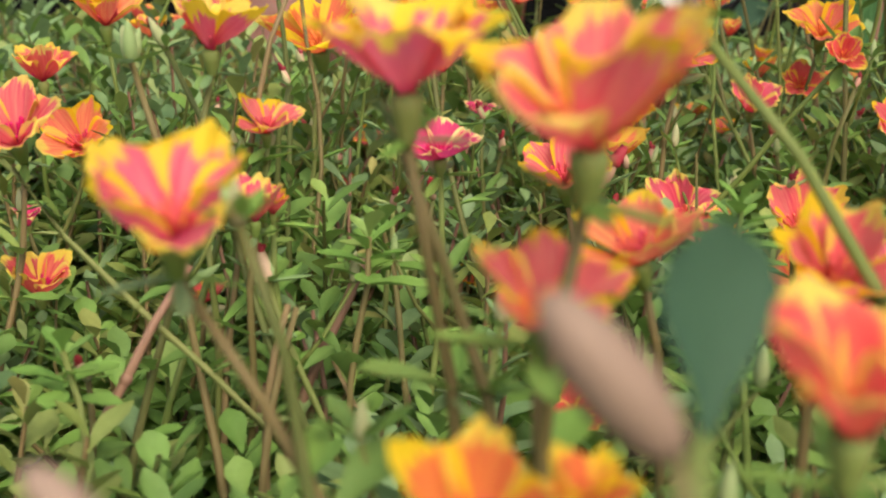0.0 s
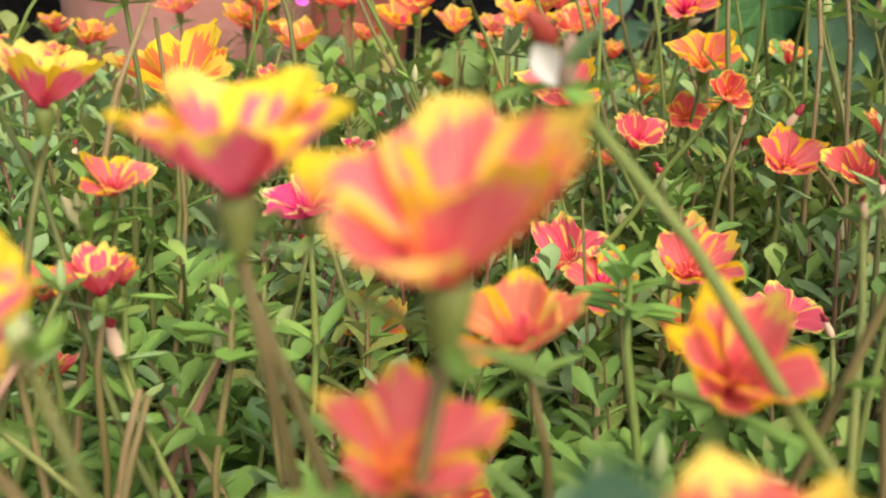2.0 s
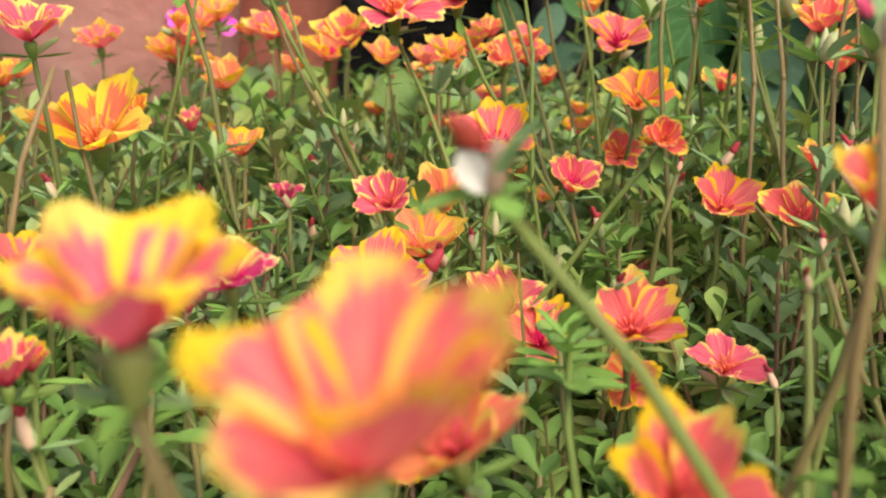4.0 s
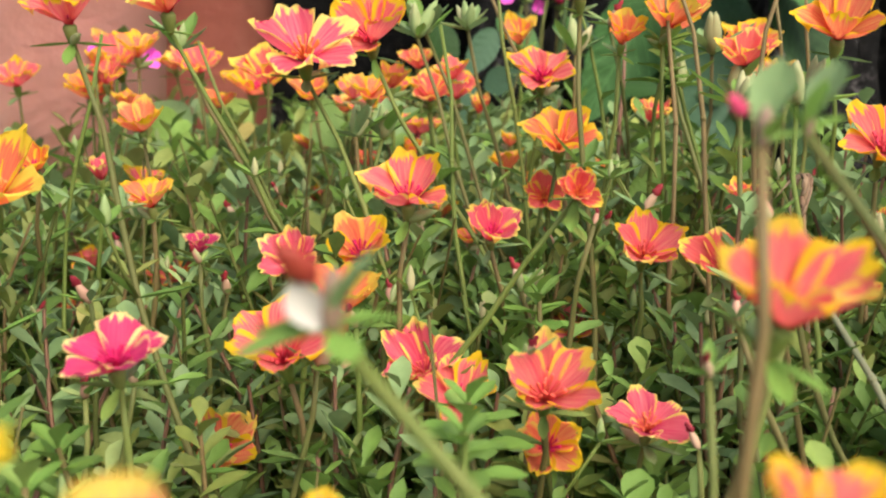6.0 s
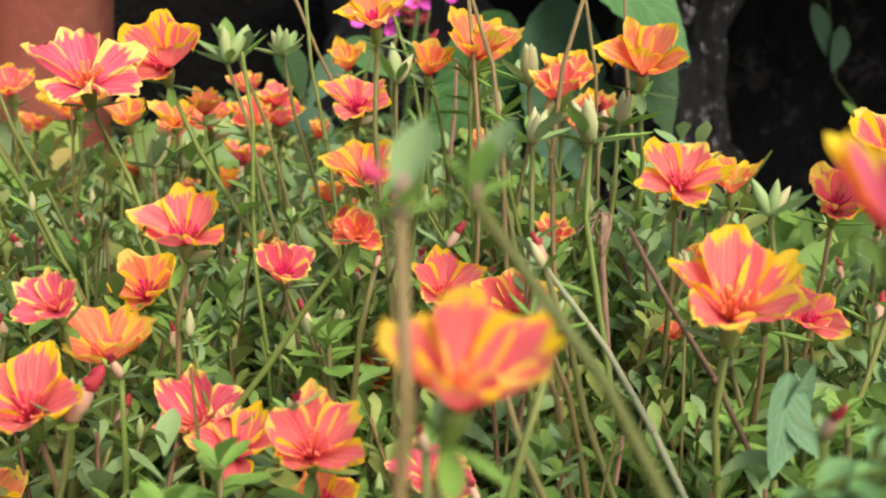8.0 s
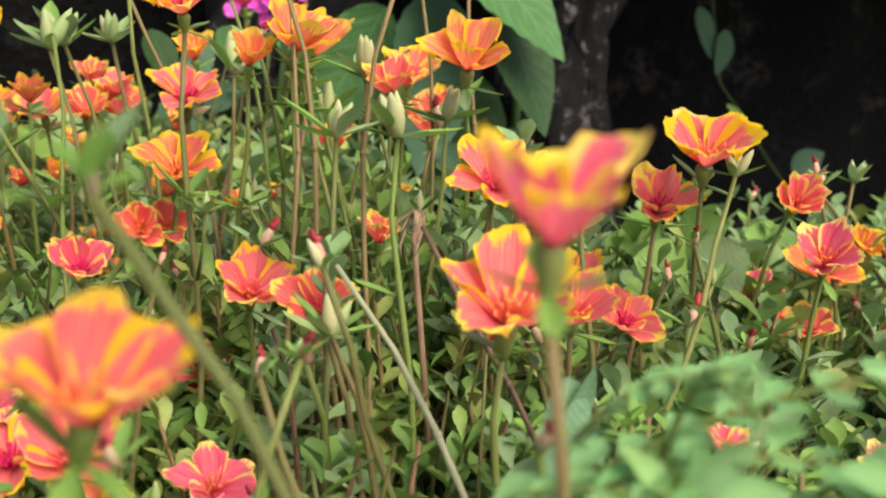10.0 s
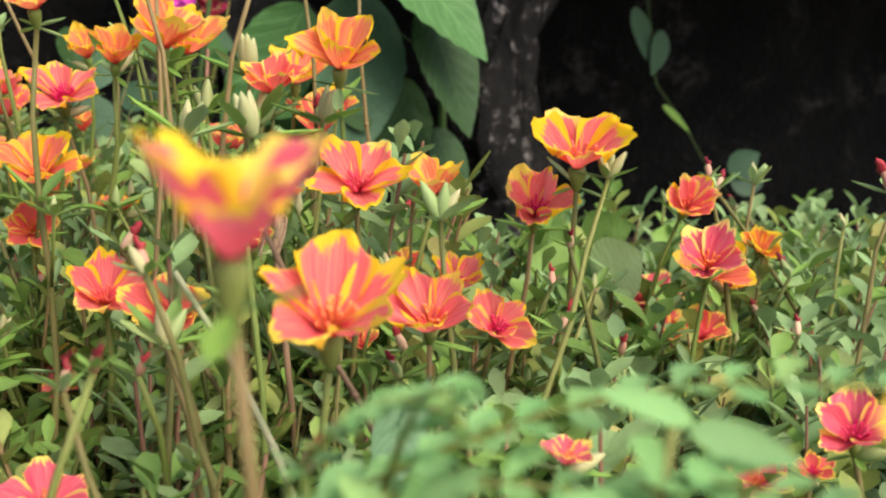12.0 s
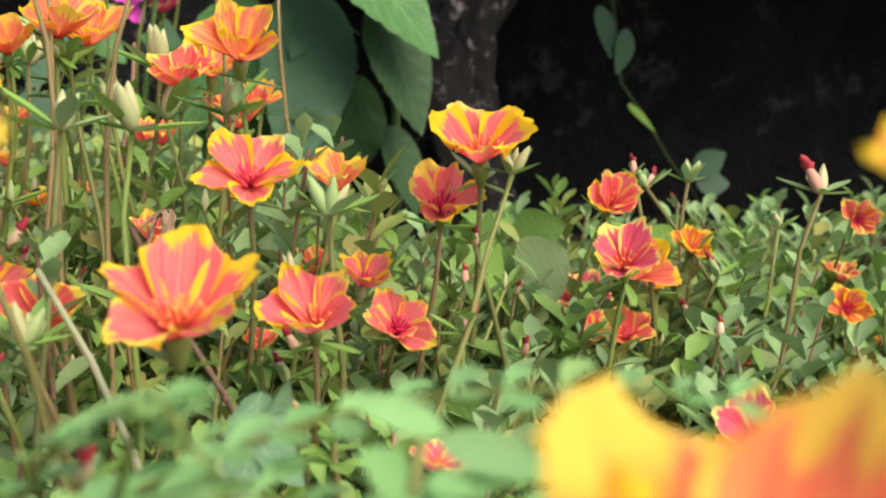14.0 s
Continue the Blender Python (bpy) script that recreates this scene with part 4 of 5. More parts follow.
stalk(0.133, 0.504, 0.101, 0.136, 0.476, 0.0008, 'g')
stalk(0.210, 0.391, 0.149, 0.281, 0.295, 0.0010, 'p')

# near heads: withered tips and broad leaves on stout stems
WITHERED = stem_material("withered_orange_red", (0.22, 0.030, 0.018), (0.38, 0.085, 0.035))
FADED_PINK = stem_material("faded_magenta", (0.48, 0.03, 0.10), (0.55, 0.09, 0.16))
SIDE = Vector((0.99, -0.14, 0.0))
UP = Vector((0, 0, 1))
FADED_TIP = {"red": shared("wilted_tip", ragged_tip(), WITHERED), "pink": shared("wilted_tip", ragged_tip(), FADED_PINK)}
WHITE_MESH = blade_mesh("petal", blade(1.0, 0.30, leaf_shape, 6, 6, 0.15, 0.6), WHITE_PETAL)


def leafy_head(name, label, top, foot, stem_material_, tip, leaves, white=False, pod=0.0085, r=0.00115):
    """A stem with a pod, a withered tip (colour, sideways lean, size) and leaves (sideways, depth, rise, length, kind)."""
    top, base = Vector(top), Vector((*foot, SOIL))
    ob = thing(name, base, label, "flower head")
    stem_between(top, base, r, "stem", stem_material_, ob, Vector((0, 0, 0.004)))

    def piece(kind, me, way, length, shift):
        q = part(kind, me, None, ob)
        q.matrix_basis = Matrix.Translation(top + shift - base) @ way.to_track_quat("Z", "Y").to_matrix().to_4x4() @ Matrix.Diagonal((length, length, length, 1))

    piece("bud", CAPSULE_MESH, SIDE * 0.05 + UP, pod, Vector())
    if tip:
        colour, lean, size = tip
        piece("wilted_tip", FADED_TIP[colour], SIDE * lean + UP, size, SIDE * (lean * 0.004) + UP * pod * 0.85)
    if white:
        d = (SIDE * -0.62 + Vector((0, -0.1, 1))).normalized()
        side = d.cross(Vector((0, -1, 0.2))).normalized()
        q = part("petal", WHITE_MESH, None, ob, "faded white petal")
        q.matrix_basis = Matrix.Translation(top + SIDE * -0.0012 - base) @ Matrix((side, d, side.cross(d))).transposed().to_4x4() @ Matrix.Diagonal((0.0080, 0.0080, 0.0080, 1))
    for across, deep, rise, length, kind in leaves:
        put_leaf(ob, kind, top, SIDE * across + Vector((0, deep, rise)), length, 1)


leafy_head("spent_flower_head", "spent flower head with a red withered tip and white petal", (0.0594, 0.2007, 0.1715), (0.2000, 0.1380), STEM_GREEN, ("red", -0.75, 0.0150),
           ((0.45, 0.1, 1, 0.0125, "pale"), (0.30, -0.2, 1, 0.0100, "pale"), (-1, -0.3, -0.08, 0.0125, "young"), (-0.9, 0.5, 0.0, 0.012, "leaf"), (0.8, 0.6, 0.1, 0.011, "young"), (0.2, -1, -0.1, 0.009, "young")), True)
leafy_head("faded_flower_head", "faded magenta bud between a grey-green and a yellowish leaf", (0.1218, 0.2103, 0.1932), (0.1238, 0.2003), STEM_TAN, ("pink", -0.8, 0.0085),
           ((0.22, 0.2, 1, 0.0135, "pale"), (0.12, -0.3, 0.5, 0.0065, "young"), (0.9, 0.3, 0.35, 0.0075, "young"), (-0.8, 0.4, 0.2, 0.006, "leaf")), False, 0.0060, 0.00105)
leafy_head("leafy_shoot_head", "closed bud between upright yellow-green leaves on a slanting stem", (0.1358, 0.2236, 0.1932), (0.2508, 0.1636), STEM, None,
           ((0.40, 0.2, 1, 0.0135, "pale"), (0.10, -0.15, 1, 0.0095, "young"), (-0.45, 0.1, 0.8, 0.0085, "young"), (0.9, 0.4, 0.5, 0.0080, "young"), (-0.9, 0.5, 0.3, 0.0060, "leaf")), False, 0.0040, 0.00105)

# ---- plants behind the bed ----
def broad_shape(v):
    return max(0.02, math.sin(math.pi * min(1.0, v ** 0.72)) ** 0.85 * (1 + 0.035 * (2 * abs((v * 11) % 1 - 0.5))))


def big_leaf(parent, at, tip, width, material, bend=-0.15, fold=0.12, roll=0.0):
    at, tip = Vector(at), Vector(tip)
    d = tip - at
    length = d.length
    verts, faces, uvs = blade(1.0, width / length, broad_shape, 12, 44, bend, fold, 0.0, 0.0, 2)
    # raised blisters between the side veins
    verts = [(x, y, z + (0.004 * math.cos((y - abs(x) * 0.7) * 46) + 0.010 * noise.noise((x * 14, y * 14, 5))) * min(1, abs(x) * 14)) for x, y, z in verts]
    me = blade_mesh("leaf", (verts, faces, uvs), material)
    d.normalize()
    side = d.cross(Vector((0.35, -0.85, 0.4))).normalized()
    up = side.cross(d)
    ob = part("leaf", me, None, parent)
    ob.matrix_basis = Matrix.Translation(at - parent.location) @ Matrix((side, d, up)).transposed().to_4x4() @ Matrix.Rotation(roll, 4, "Y") @ Matrix.Diagonal((length, length, length, 1))
    return ob


bush = thing("broad_leaf_plant", (0.53, 1.02, SOIL), "broad-leaved green plant with toothed leaves before the dark wall", "plant")
part("stem", tube([(0, 0, 0), (0.004, -0.01, 0.10), (-0.004, -0.02, 0.20), (-0.03, -0.03, 0.33)], (0.005, 0.005, 0.004, 0.003)), STEM_DEEP, bush)
big_leaf(bush, (0.418, 0.940, 0.330), (0.536, 0.897, 0.222), 0.046, LEAF_BROAD, -0.14)
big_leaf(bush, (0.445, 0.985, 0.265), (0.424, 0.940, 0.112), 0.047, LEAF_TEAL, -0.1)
big_leaf(bush, (0.490, 0.960, 0.255), (0.535, 0.930, 0.150), 0.036, LEAF_SHADED, -0.12)
big_leaf(bush, (0.500, 1.010, 0.190), (0.447, 0.985, 0.085), 0.040, LEAF_SHADED, -0.12)
big_leaf(bush, (0.515, 0.985, 0.150), (0.545, 0.965, 0.075), 0.022, LEAF_SHADED, -0.12)
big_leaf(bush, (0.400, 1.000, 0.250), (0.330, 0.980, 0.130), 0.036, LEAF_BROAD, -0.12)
big_leaf(bush, (0.430, 1.010, 0.180), (0.350, 1.000, 0.070), 0.040, LEAF_SHADED, -0.12)

shrub = thing("leafy_shrub", (0.30, 1.03, SOIL), "shaded dark green leafy shrub behind the flower bed", "shrub")
part("stem", tube([(0, 0, 0), (0.006, -0.01, 0.10), (0.012, -0.02, 0.20), (0.02, -0.02, 0.27)], (0.004, 0.004, 0.003, 0.002)), STEM_DEEP, shrub)
shade_rng = random.Random(77)
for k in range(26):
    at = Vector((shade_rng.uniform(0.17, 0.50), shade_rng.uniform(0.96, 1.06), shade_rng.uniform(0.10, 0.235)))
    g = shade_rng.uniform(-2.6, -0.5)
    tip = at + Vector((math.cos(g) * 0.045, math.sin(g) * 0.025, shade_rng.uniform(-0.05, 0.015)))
    big_leaf(shrub, at, tip, shade_rng.uniform(0.012, 0.020), shade_rng.choice((LEAF_SHADED, LEAF_TEAL, LEAF_TEAL, LEAF_BROAD)), -0.15)

vine = thing("wall_vine", (1.03, 1.24, SOIL), "thin creeping vine with small dark leaves on the wall", "vine")
part("stem", tube([Vector(p) - vine.location for p in ((1.03, 1.24, SOIL), (1.02, 1.235, 0.05), (0.975, 1.24, 0.10), (0.940, 1.245, 0.15), (0.905, 1.25, 0.19), (0.893, 1.25, 0.25), (0.875, 1.25, 0.33), (0.86, 1.25, 0.42))], [0.0013] * 8), STEM_DEEP, vine)
big_leaf(vine, (0.862, 1.245, 0.280), (0.885, 1.235, 0.220), 0.020, LEAF_TEAL, -0.1)
big_leaf(vine, (0.905, 1.245, 0.255), (0.893, 1.235, 0.200), 0.017, LEAF_TEAL, -0.1)
big_leaf(vine, (0.910, 1.240, 0.165), (0.950, 1.230, 0.135), 0.007, LEAF_YOUNG, -0.1)
big_leaf(vine, (1.005, 1.225, 0.085), (1.045, 1.215, 0.110), 0.018, LEAF_TEAL, -0.1)
big_leaf(vine, (1.010, 1.225, 0.070), (1.055, 1.215, 0.072), 0.018, LEAF_TEAL, -0.1)
big_leaf(vine, (0.885, 1.245, 0.390), (0.860, 1.225, 0.310), 0.026, LEAF_TEAL, -0.1)


def magenta_flower(x, y, z, n):
    """A round head of small five-lobed magenta blossoms."""
    ob = thing("magenta_flower_head", (x, y + 0.02, SOIL), "bright magenta cluster of small blossoms on a thin stem", "flower", "magenta flowers")
    stem_between((x, y, z - 0.01), ob.location, 0.0015, "stem", STEM_GREEN, ob)
    verts, faces, uvs = blade(1.0, 0.42, petal_shape, 4, 4, 0.15, -0.1, 0.03, 0.2, 4)
    me = blade_mesh("petal", (verts, faces, uvs), MAGENTA)
    for k in range(n):
        c = Vector((RNG.gauss(0, 0.012), RNG.gauss(-0.004, 0.006), RNG.gauss(0, 0.008)))
        q = Vector((c.x * 30, -1 + c.y, 0.4 + c.z * 30)).to_track_quat("Z", "Y").to_matrix().to_4x4()
        for j in range(5):
            ob2 = part("petal", me, None, ob)
            ob2.matrix_basis = Matrix.Translation(Vector((x, y, z)) + c - ob.location) @ q @ Matrix.Rotation(1.2566 * j, 4, "Z") @ Matrix.Rotation(0.3, 4, "X") @ Matrix.Diagonal((0.009, 0.009, 0.009, 1))
    for k in range(6):
        g = RNG.uniform(0, 6.28)
        put_leaf(ob, "leaf", (x, y + 0.01, RNG.uniform(0.08, 0.2)), (math.cos(g), math.sin(g), 0.5), RNG.uniform(0.02, 0.035), 0)


for spot in ((0.320, 1.075, 0.262, 7), (0.350, 1.085, 0.268, 6), (0.296, 1.080, 0.246, 5), (-0.028, 1.045, 0.262, 6), (-0.050, 0.90, 0.205, 3)):
    magenta_flower(*spot)

# ---- near greenery ----
def frond(x, y, z, tip, pairs, size, material):
    """A feathery leaf: a thin rib with paired oval leaflets."""
    base = Vector((x, y, SOIL))
    ob = thing("feathery_leaf", base, "soft green feathery leaf with paired oval leaflets", "leaf", "feathery leaves")
    a, b = Vector((x, y, z)), Vector(tip)
    part("stem", tube([Vector((0, 0, 0)), (a - base) * 0.5 + Vector((0.004, 0.0, 0)), a - base], (0.0012, 0.0010, 0.0008)), STEM_GREEN, ob)
    pts = [a + (b - a) * (k / 10) + Vector((0, 0, 0.010 * math.sin(math.pi * k / 10))) for k in range(11)]
    part("rib", tube([p - base for p in pts], [0.0007 - 0.00004 * k for k in range(11)], 5), STEM_GREEN, ob)
    verts, faces, uvs = blade(1.0, 0.26, spoon_shape, 4, 5, -0.08, 0.2)
    me = blade_mesh("leaflet", (verts, faces, uvs), material)
    d = (b - a).normalized()
    for k in range(pairs):
        s = (k + 0.6) / pairs
        p = a + (b - a) * s + Vector((0, 0, 0.010 * math.sin(math.pi * s)))
        for sign in (-1, 1):
            side = d.cross(Vector((0, 0, 1))).normalized() * sign
            way = (side + d * 0.45 + Vector((0, 0, RNG.uniform(-0.15, 0.35)))).normalized()
            sd = way.cross(Vector((0, 0, 1))).normalized()
            ob2 = part("leaflet", me, None, ob)
            L = size * RNG.uniform(0.9, 1.1) * (1 - 0.35 * s)
            ob2.matrix_basis = Matrix.Translation(p - base) @ Matrix((sd, way, sd.cross(way))).transposed().to_4x4() @ Matrix.Diagonal((L, L, L, 1))


frond(0.205, 0.230, 0.143, (0.292, 0.188, 0.170), 13, 0.012, FERN)
frond(0.198, 0.226, 0.140, (0.255, 0.190, 0.152), 10, 0.012, FERN)
frond(0.235, 0.215, 0.140, (0.262, 0.170, 0.160), 9, 0.012, FERN)
frond(0.203, 0.220, 0.154, (0.224, 0.197, 0.164), 10, 0.008, FERN)
frond(0.214, 0.210, 0.156, (0.221, 0.198, 0.166), 8, 0.008, FERN)
frond(0.180, 0.225, 0.136, (0.215, 0.195, 0.150), 9, 0.011, FERN)

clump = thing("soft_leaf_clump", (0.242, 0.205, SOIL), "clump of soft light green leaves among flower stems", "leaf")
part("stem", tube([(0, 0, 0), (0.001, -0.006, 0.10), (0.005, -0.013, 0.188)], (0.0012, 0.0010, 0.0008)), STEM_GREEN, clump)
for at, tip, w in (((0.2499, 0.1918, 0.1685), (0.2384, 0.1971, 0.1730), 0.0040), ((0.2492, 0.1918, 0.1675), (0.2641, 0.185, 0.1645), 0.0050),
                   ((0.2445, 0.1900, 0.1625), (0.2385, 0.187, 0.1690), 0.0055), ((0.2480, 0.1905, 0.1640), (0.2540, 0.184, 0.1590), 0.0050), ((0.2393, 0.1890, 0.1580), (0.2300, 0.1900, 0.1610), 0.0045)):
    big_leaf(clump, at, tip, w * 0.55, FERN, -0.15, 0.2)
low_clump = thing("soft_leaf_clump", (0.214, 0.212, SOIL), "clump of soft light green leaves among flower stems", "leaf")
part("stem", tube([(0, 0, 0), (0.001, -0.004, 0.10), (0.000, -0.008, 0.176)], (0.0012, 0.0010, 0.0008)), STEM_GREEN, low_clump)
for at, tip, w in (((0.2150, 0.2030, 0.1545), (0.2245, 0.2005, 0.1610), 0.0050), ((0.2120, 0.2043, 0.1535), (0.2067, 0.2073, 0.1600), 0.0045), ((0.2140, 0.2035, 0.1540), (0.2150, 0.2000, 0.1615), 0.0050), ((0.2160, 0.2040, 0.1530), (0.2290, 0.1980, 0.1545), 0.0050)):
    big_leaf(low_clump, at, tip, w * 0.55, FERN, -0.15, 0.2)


def round_plant(x, y, z, n, size):
    """A low plant with a few round, blue-green leaves."""
    ob = thing("round_leaf_plant", (x, y, SOIL), "low plant with round smooth blue-green leaves in the bed", "plant", "round-leaved plants")
    for k in range(n):
        g = 2.4 * k + x * 40
        tip = Vector((x + math.cos(g) * size * 1.4, y + math.sin(g) * size - 0.3 * size, z + RNG.uniform(-0.4, 0.8) * size))
        at = Vector((x + math.cos(g) * size * 0.3, y + math.sin(g) * size * 0.3, z))
        part("leaf_stalk", tube([Vector((0, 0, 0)), (at - ob.location) * 0.6, at - ob.location], (0.0012, 0.001, 0.0008), 5), STEM_GREEN, ob)
        big_leaf(ob, at, tip, size * RNG.uniform(0.55, 0.75), LEAF_PALE if k % 2 else LEAF, -0.15, 0.2)


for spot in ((0.415, 0.520, 0.112, 5, 0.022), (0.365, 0.500, 0.100, 5, 0.020), (0.450, 0.600, 0.118, 5, 0.024), (0.335, 0.405, 0.085, 4, 0.018), (0.540, 0.610, 0.105, 5, 0.022), (0.340, 0.560, 0.120, 5, 0.024), (0.600, 0.560, 0.090, 4, 0.020), (0.270, 0.600, 0.130, 4, 0.024), (0.120, 0.830, 0.150, 5, 0.030), (0.010, 0.860, 0.140, 5, 0.030)):
    round_plant(*spot)

lobed = thing("chewed_leaf", (0.258, 0.335, SOIL), "blue-green lobed leaf with a chewed pale edge", "leaf")
part("stem", tube([(0, 0, 0), (0.002, 0, 0.06), (0, -0.004, 0.118)], (0.0010, 0.0009, 0.0008)), STEM_GREEN, lobed)
big_leaf(lobed, (0.259, 0.330, 0.130), (0.253, 0.322, 0.102), 0.0085, LEAF_BLUE, -0.1, 0.25)
big_leaf(lobed, (0.258, 0.331, 0.112), (0.2645, 0.329, 0.134), 0.0045, LEAF_BLUE, 0.1, 0.5)
big_leaf(lobed, (0.258, 0.330, 0.118), (0.270, 0.325, 0.106), 0.005, LEAF_BLUE, -0.1, 0.25)

dry = thing("dried_seed_head", (0.258, 0.440, SOIL), "curled dry straw-brown seed head on a dead stalk", "seed head")
part("stem", tube([(0, 0, 0), (0.002, 0.003, 0.09), (-0.008, 0.0, 0.170)], (0.0016, 0.0013, 0.0011)), STEM_BROWN, dry)
for k in range(7):
    g, r = RNG.uniform(0, 6.28), RNG.uniform(0.005, 0.010)
    pts = [Vector((-0.008, 0, 0.170)) + Vector((math.cos(g + s * 2.4) * r * s, math.sin(g + s * 2.4) * r * s * 0.6, 0.008 * math.sin(3 * s + g))) for s in (0, 0.3, 0.6, 0.85, 1.1)]
    part("dry_curl", tube(pts, (0.0009, 0.0008, 0.0006, 0.0005, 0.0002), 5), DRY, dry)


# ---- the leafy mat: sprigs of purslane ----
def top_of_mat(x, y):
    right = min(1, max(0, (x + 0.05) / 0.35))
    h = 0.062 + 0.040 * right
    h += 0.060 * min(1, max(0, (y - 0.42) / 0.4)) * (1 - min(1, max(0, (x - 0.20) / 0.18)))
    if y < 0.30:
        h = min(h, 0.045 + 0.12 * max(0, y - 0.1))
    return h * (1 + 0.22 * noise.noise((x * 12, y * 12, 3)))


def sprig_leaves(rng, h):
    """Stem points and leaf placings (place, direction, length, roll) of one sprig of height h."""
    lean = Vector((rng.gauss(0, 0.22), rng.gauss(0, 0.22), 1)).normalized()
    pts = [lean * (h * s) + Vector((rng.gauss(0, 0.002), rng.gauss(0, 0.002), 0)) * s for s in (0, 0.35, 0.7, 1.0)]
    leaves = []
    n = int(9 + h * 105)
    for k in range(n):
        s = 0.25 + 0.75 * k / (n - 1)
        g = k * 2.4 + rng.uniform(-0.3, 0.3)
        rise = -0.05 + 1.3 * s * s + rng.uniform(-0.2, 0.2)
        leaves.append((lean * (h * s), Vector((math.cos(g), math.sin(g), rise)), rng.uniform(0.012, 0.022) * (1.15 - 0.45 * s * s), rng.uniform(-0.3, 0.3)))
    return pts, leaves


def below_blooms(x, y, h):
    """Sprigs that stand before a bloom stay lower than its throat."""
    for fx, fy, fz in BLOOMS:
        if fy - 0.16 < y < fy + 0.01 and abs(x - fx - (y - fy) * (fx - 0.13) / (fy - 0.06)) < 0.017:
            h = min(h, max(0.03, fz - 0.014 - SOIL))
    return h


def spots(rng, step, y0, y1):
    y = y0
    while y < y1:
        x = -0.47 * y - 0.10
        while x < 0.30 + 1.08 * y:
            yield x + rng.uniform(-0.5, 0.5) * step, y + rng.uniform(-0.5, 0.5) * step
            x += step
        y += step


def near_sprig(x, y, h, rng):
    ob = thing("purslane_sprig", (x, y, SOIL), "leafy green purslane sprig with fleshy spoon-shaped leaves", "plant", "purslane sprigs")
    pts, leaves = sprig_leaves(rng, h)
    part("stem", tube(pts, (0.0013, 0.0012, 0.0010, 0.0007), 6), rng.choice((STEM_RED, STEM, STEM_TAN, STEM_GREEN)), ob)
    kind = rng.choice(("leaf", "leaf", "leaf", "young"))
    for at, way, length, roll in leaves:
        put_leaf(ob, kind, at + ob.location, way, length, 1 + rng.randrange(2), roll)


def mat_mesh(name, places, material, stem_material_):
    """Many sprigs joined into one mesh of leaves and one of stems."""
    rng = random.Random(21)
    kinds = [blade(1.0, w, shape, 2, 5, bend, fold)[:2] for w, shape, bend, fold in ((0.29, spoon_shape, -0.05, 0.35), (0.17, leaf_shape, -0.12, 0.5), (0.21, spoon_shape, 0.10, 0.45), (0.24, leaf_shape, -0.2, 0.3))]
    kinds = [(np.array(v), np.array(f)) for v, f in kinds]
    V, Fa, SV, SF, count, scount = [], [], [], [], 0, 0
    for x, y, h in places:
        o = Vector((x, y, SOIL))
        pts, leaves = sprig_leaves(rng, h)
        v, f = tube([p + o for p in pts], (0.0013, 0.0012, 0.0010, 0.0007), 4, False)
        SV.append(np.array([tuple(p) for p in v]))
        SF.append(np.array(f) + scount)
        scount += len(v)
        for at, way, length, roll in leaves:
            d = way.normalized()
            side = d.cross(Vector((0, 0, 1)))
            side = side.normalized() if side.length > 1e-3 else Vector((1, 0, 0))
            m = np.array(((side * math.cos(roll) - side.cross(d) * math.sin(roll)), d, (side.cross(d) * math.cos(roll) + side * math.sin(roll)))) * length * (1.3 if x > 0.30 else 1.4 if y > 0.58 else 1.05)
            tv, tf = kinds[(0, 0, 2, 3)[rng.randrange(4)] if x > 0.28 else (rng.randrange(4) + int(x * 77)) % 4]
            V.append(tv @ m + np.array(at + o))
            Fa.append(tf + count)
            count += len(tv)
    V, Fa, SV, SF = np.concatenate(V), np.concatenate(Fa), np.concatenate(SV), np.concatenate(SF)
    a = part(name, (V.tolist(), Fa.tolist()), material)
    tagged(a, "dense mat of green fleshy purslane leaves", "foliage", kind="stuff")
    b = part(name + "_stems", (SV.tolist(), SF.tolist()), stem_material_)
    tagged(b, "thin reddish and olive stems within the leaf mat", "stems", kind="stuff")


rng = random.Random(4)
near, far = [], []
for x, y in spots(rng, 0.0155, 0.13, 0.62):
    h = (top_of_mat(x, y) - SOIL) * rng.uniform(0.55, 1.12)
    if y < 0.46 and x < 0.12 and rng.random() < 0.25:
        continue
    (near if 0.30 < y < 0.40 and -0.14 < x < 0.34 and rng.random() < 0.62 else far).append((x, y, h))
for x, y in spots(rng, 0.021, 0.62, 1.20):
    if y > 0.80 and x > 0.32 + 0.3 * (1 - y):
        continue
    far.append((x, y, (top_of_mat(x, y) - SOIL) * rng.uniform(0.55, 1.12)))
for k in range(2600):
    # the rest of the bed, beside and before the path
    x, y = rng.uniform(-0.75, 1.45), rng.uniform(-0.35, 1.12)
    if -0.47 * y - 0.10 < x < 0.30 + 1.08 * y and y > 0.13:
        continue
    far.append((x, y, (min(0.055, top_of_mat(x, y)) if y < 0.3 else top_of_mat(x, y)) * rng.uniform(0.7, 1.1)))
for x, y, h in near[:100]:
    near_sprig(x, y, below_blooms(x, y, h), rng)
for k in range(620):
    y = rng.uniform(0.40, 1.02)
    x = rng.uniform(-0.40 * y - 0.05, 0.34)
    far.append((x, y, rng.uniform(0.10, 0.185) * (0.8 if y < 0.5 else 1.0)))
for k in range(90):
    far.append((rng.uniform(0.14, 0.34), rng.uniform(0.44, 0.66), rng.uniform(0.15, 0.20)))
for k in range(160):
    y = rng.uniform(0.36, 0.62)
    far.append((rng.uniform(0.25, 0.75), y, rng.uniform(0.10, 0.150)))
rest = [(x, y, below_blooms(x, y, h)) for x, y, h in far + near[100:]]


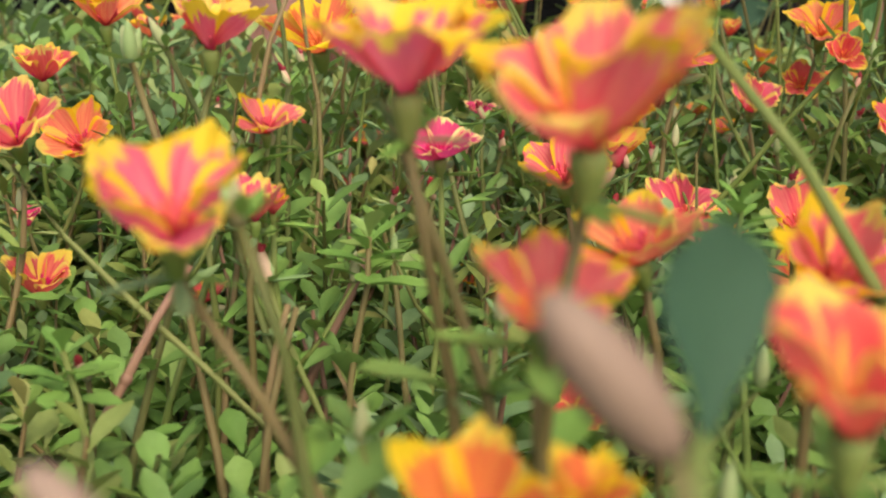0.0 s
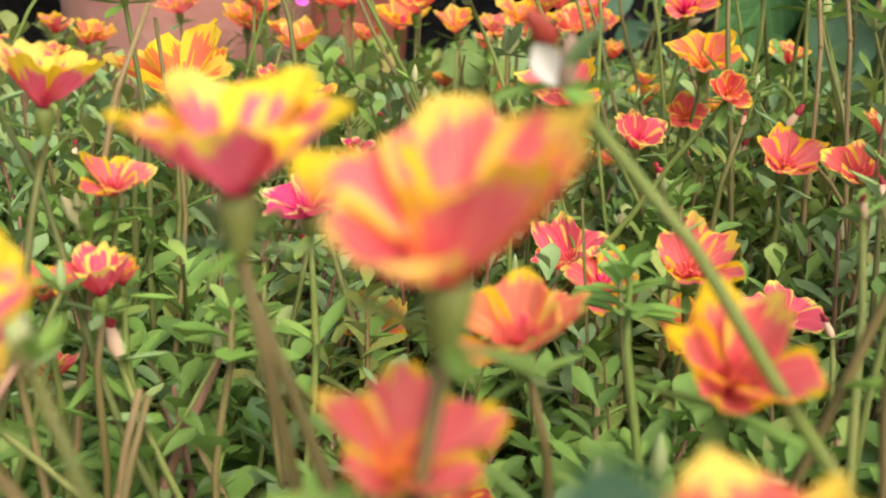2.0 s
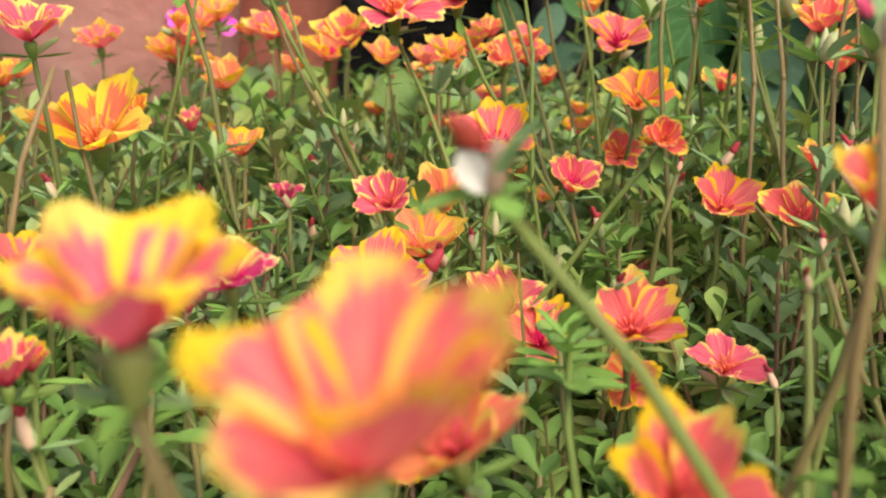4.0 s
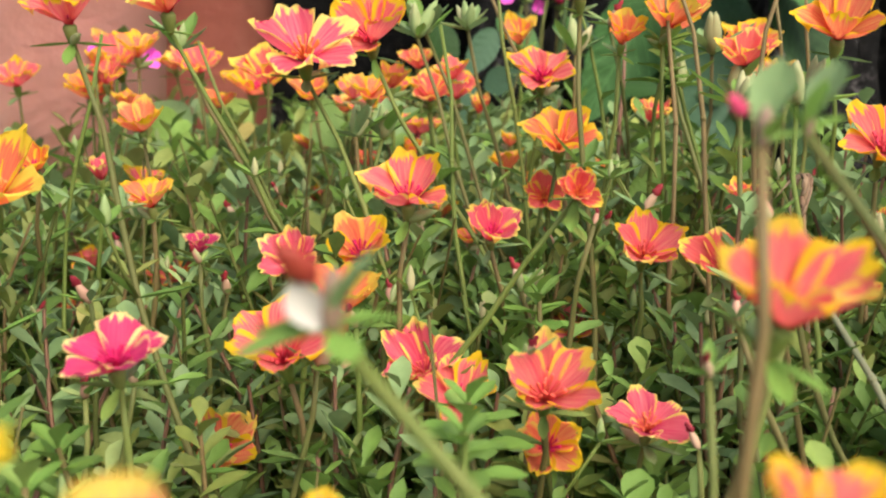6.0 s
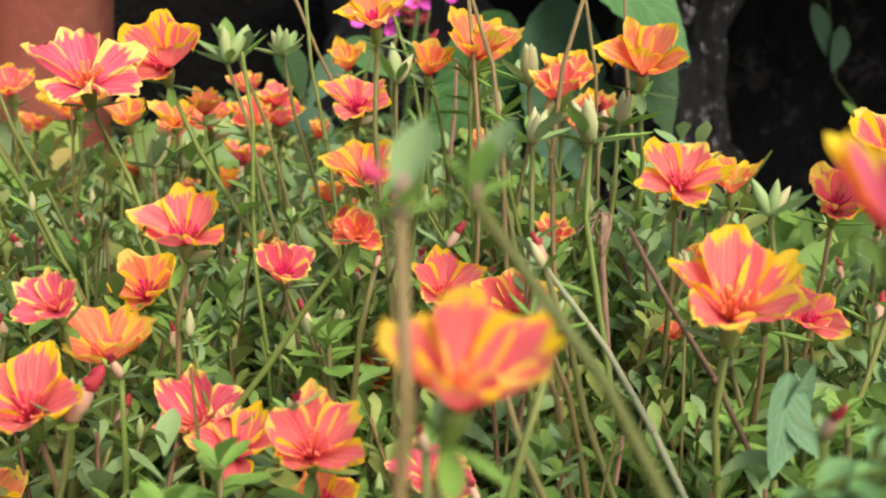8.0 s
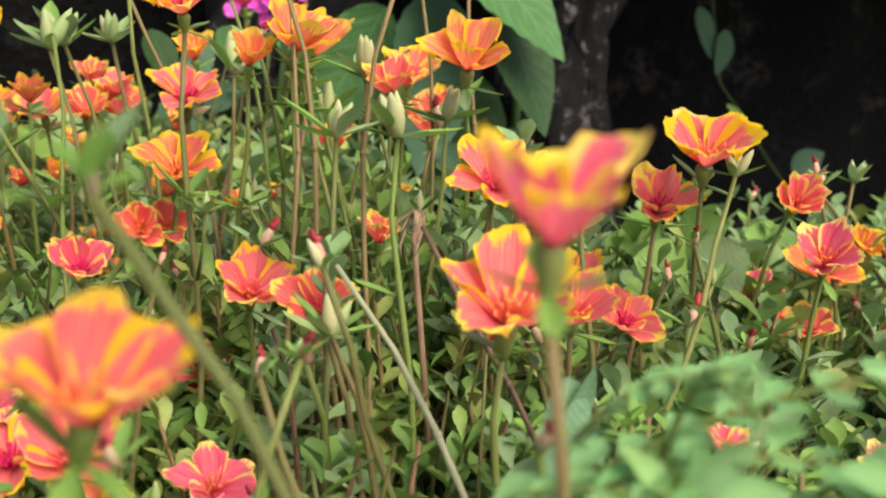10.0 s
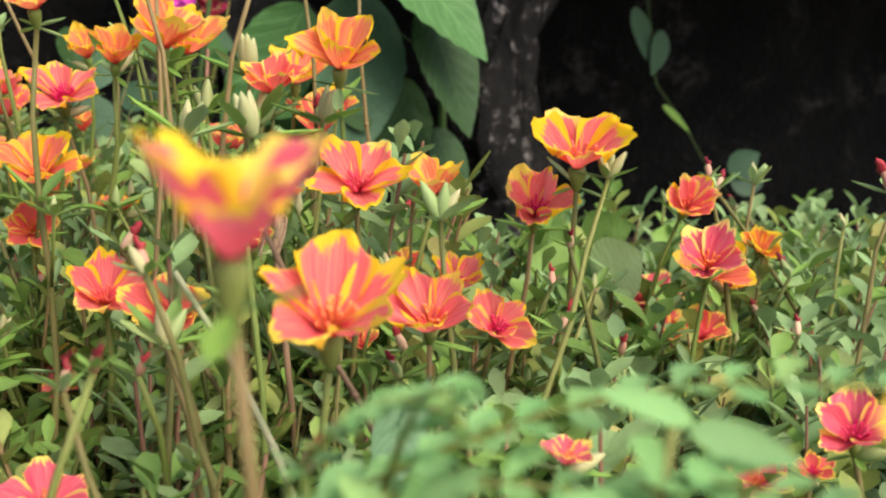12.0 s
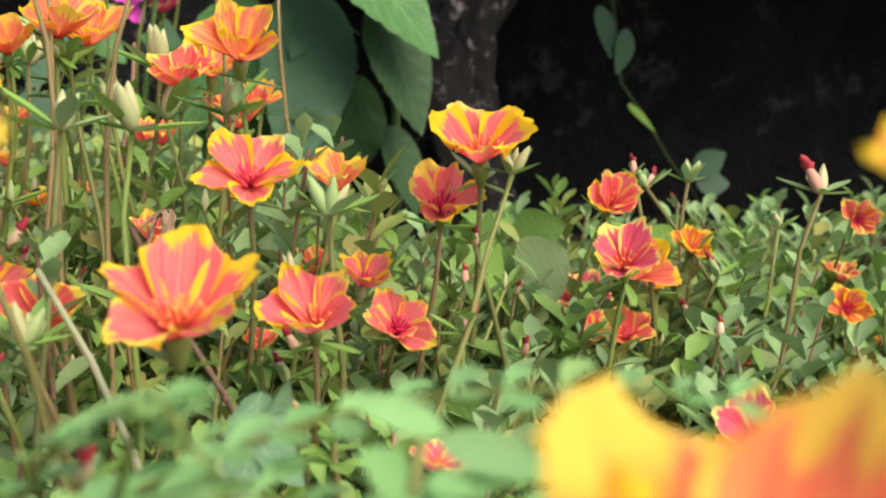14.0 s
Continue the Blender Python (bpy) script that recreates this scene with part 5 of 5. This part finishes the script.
def sort_of(k, x, y):
    """Which kind of sprig: the greyer ones grow thicker towards the open end and the back of the bed."""
    return 0 if (x > 0.30 or y > 0.58) and k % 5 in (2, 3) else k % 5


mat_mesh("leaf_mat", [q for k, q in enumerate(rest) if sort_of(k, q[0], q[1]) > 1], LEAF, STEM)
mat_mesh("grey_leaf_mat", [q for k, q in enumerate(rest) if sort_of(k, q[0], q[1]) == 0], LEAF_PALE, STEM_RED)
mat_mesh("young_leaf_mat", [q for k, q in enumerate(rest) if sort_of(k, q[0], q[1]) == 1], LEAF_OLIVE, STEM_TAN)


# slender leafless stems through the mat
def thin_stems():
    rng = random.Random(8)
    V, Fa = [], []
    for x, y in spots(rng, 0.040, 0.36, 0.95):
        if x > 0.34:
            continue
        h = (top_of_mat(x, y) - SOIL) * rng.uniform(0.9, 1.45)
        if rng.random() < (0.8 if x > 0.10 else 0.45):
            continue
        lean = Vector((rng.gauss(0, 0.2), rng.gauss(0, 0.2), 1))
        o = Vector((x, y, SOIL))
        v, f = tube([o + lean * (h * s) + Vector((0.003 * math.sin(7 * s + x * 99), 0, 0)) for s in (0, 0.33, 0.66, 1)], (0.0010, 0.0009, 0.0007, 0.0005), 5, False)
        Fa += [tuple(i + len(V) for i in q) for q in f]
        V += v
    return V, Fa


tagged(part("slender_stems", thin_stems(), STEM), "slender bare olive stems standing in the leaf mat", "stems", kind="stuff")


# creeping runners and fallen dry leaves on the soil
def runners():
    rng = random.Random(14)
    V, Fa = [], []
    for k in range(150):
        x, y, g = rng.uniform(-0.25, 0.45), rng.uniform(0.30, 0.62), rng.uniform(0, 6.28)
        z = SOIL + rng.uniform(0.004, 0.03)
        pts = [Vector((x + math.cos(g) * s, y + math.sin(g) * s, z + 0.008 * math.sin(s * 60 + x * 50))) for s in (0, 0.02, 0.04, 0.06, 0.08)]
        v, f = tube(pts, (0.0014, 0.0014, 0.0013, 0.0012, 0.0010), 5, False)
        Fa += [tuple(i + len(V) for i in q) for q in f]
        V += v
    return V, Fa


tagged(part("creeping_runners", runners(), STEM_RED), "reddish-brown creeping stems lying on the soil", "stems", kind="stuff")


def litter():
    rng = random.Random(15)
    tv, tf, _ = blade(1.0, 0.28, leaf_shape, 2, 4, 0.3, 0.5)
    V, Fa = [], []
    for k in range(900):
        x, y = rng.uniform(-0.35, 0.6), rng.uniform(0.25, 0.75)
        m = Matrix.Translation((x, y, SOIL + rng.uniform(0.003, 0.012))) @ Euler((rng.gauss(0, 0.4), rng.gauss(0, 0.4), rng.uniform(0, 6.28))).to_matrix().to_4x4() @ Matrix.Scale(rng.uniform(0.008, 0.018), 4)
        Fa += [tuple(i + len(V) for i in q) for q in tf]
        V += [m @ Vector(v) for v in tv]
    return V, Fa


tagged(part("leaf_litter", litter(), DRY), "fallen dry brown leaves on the soil", "leaf litter", kind="stuff")
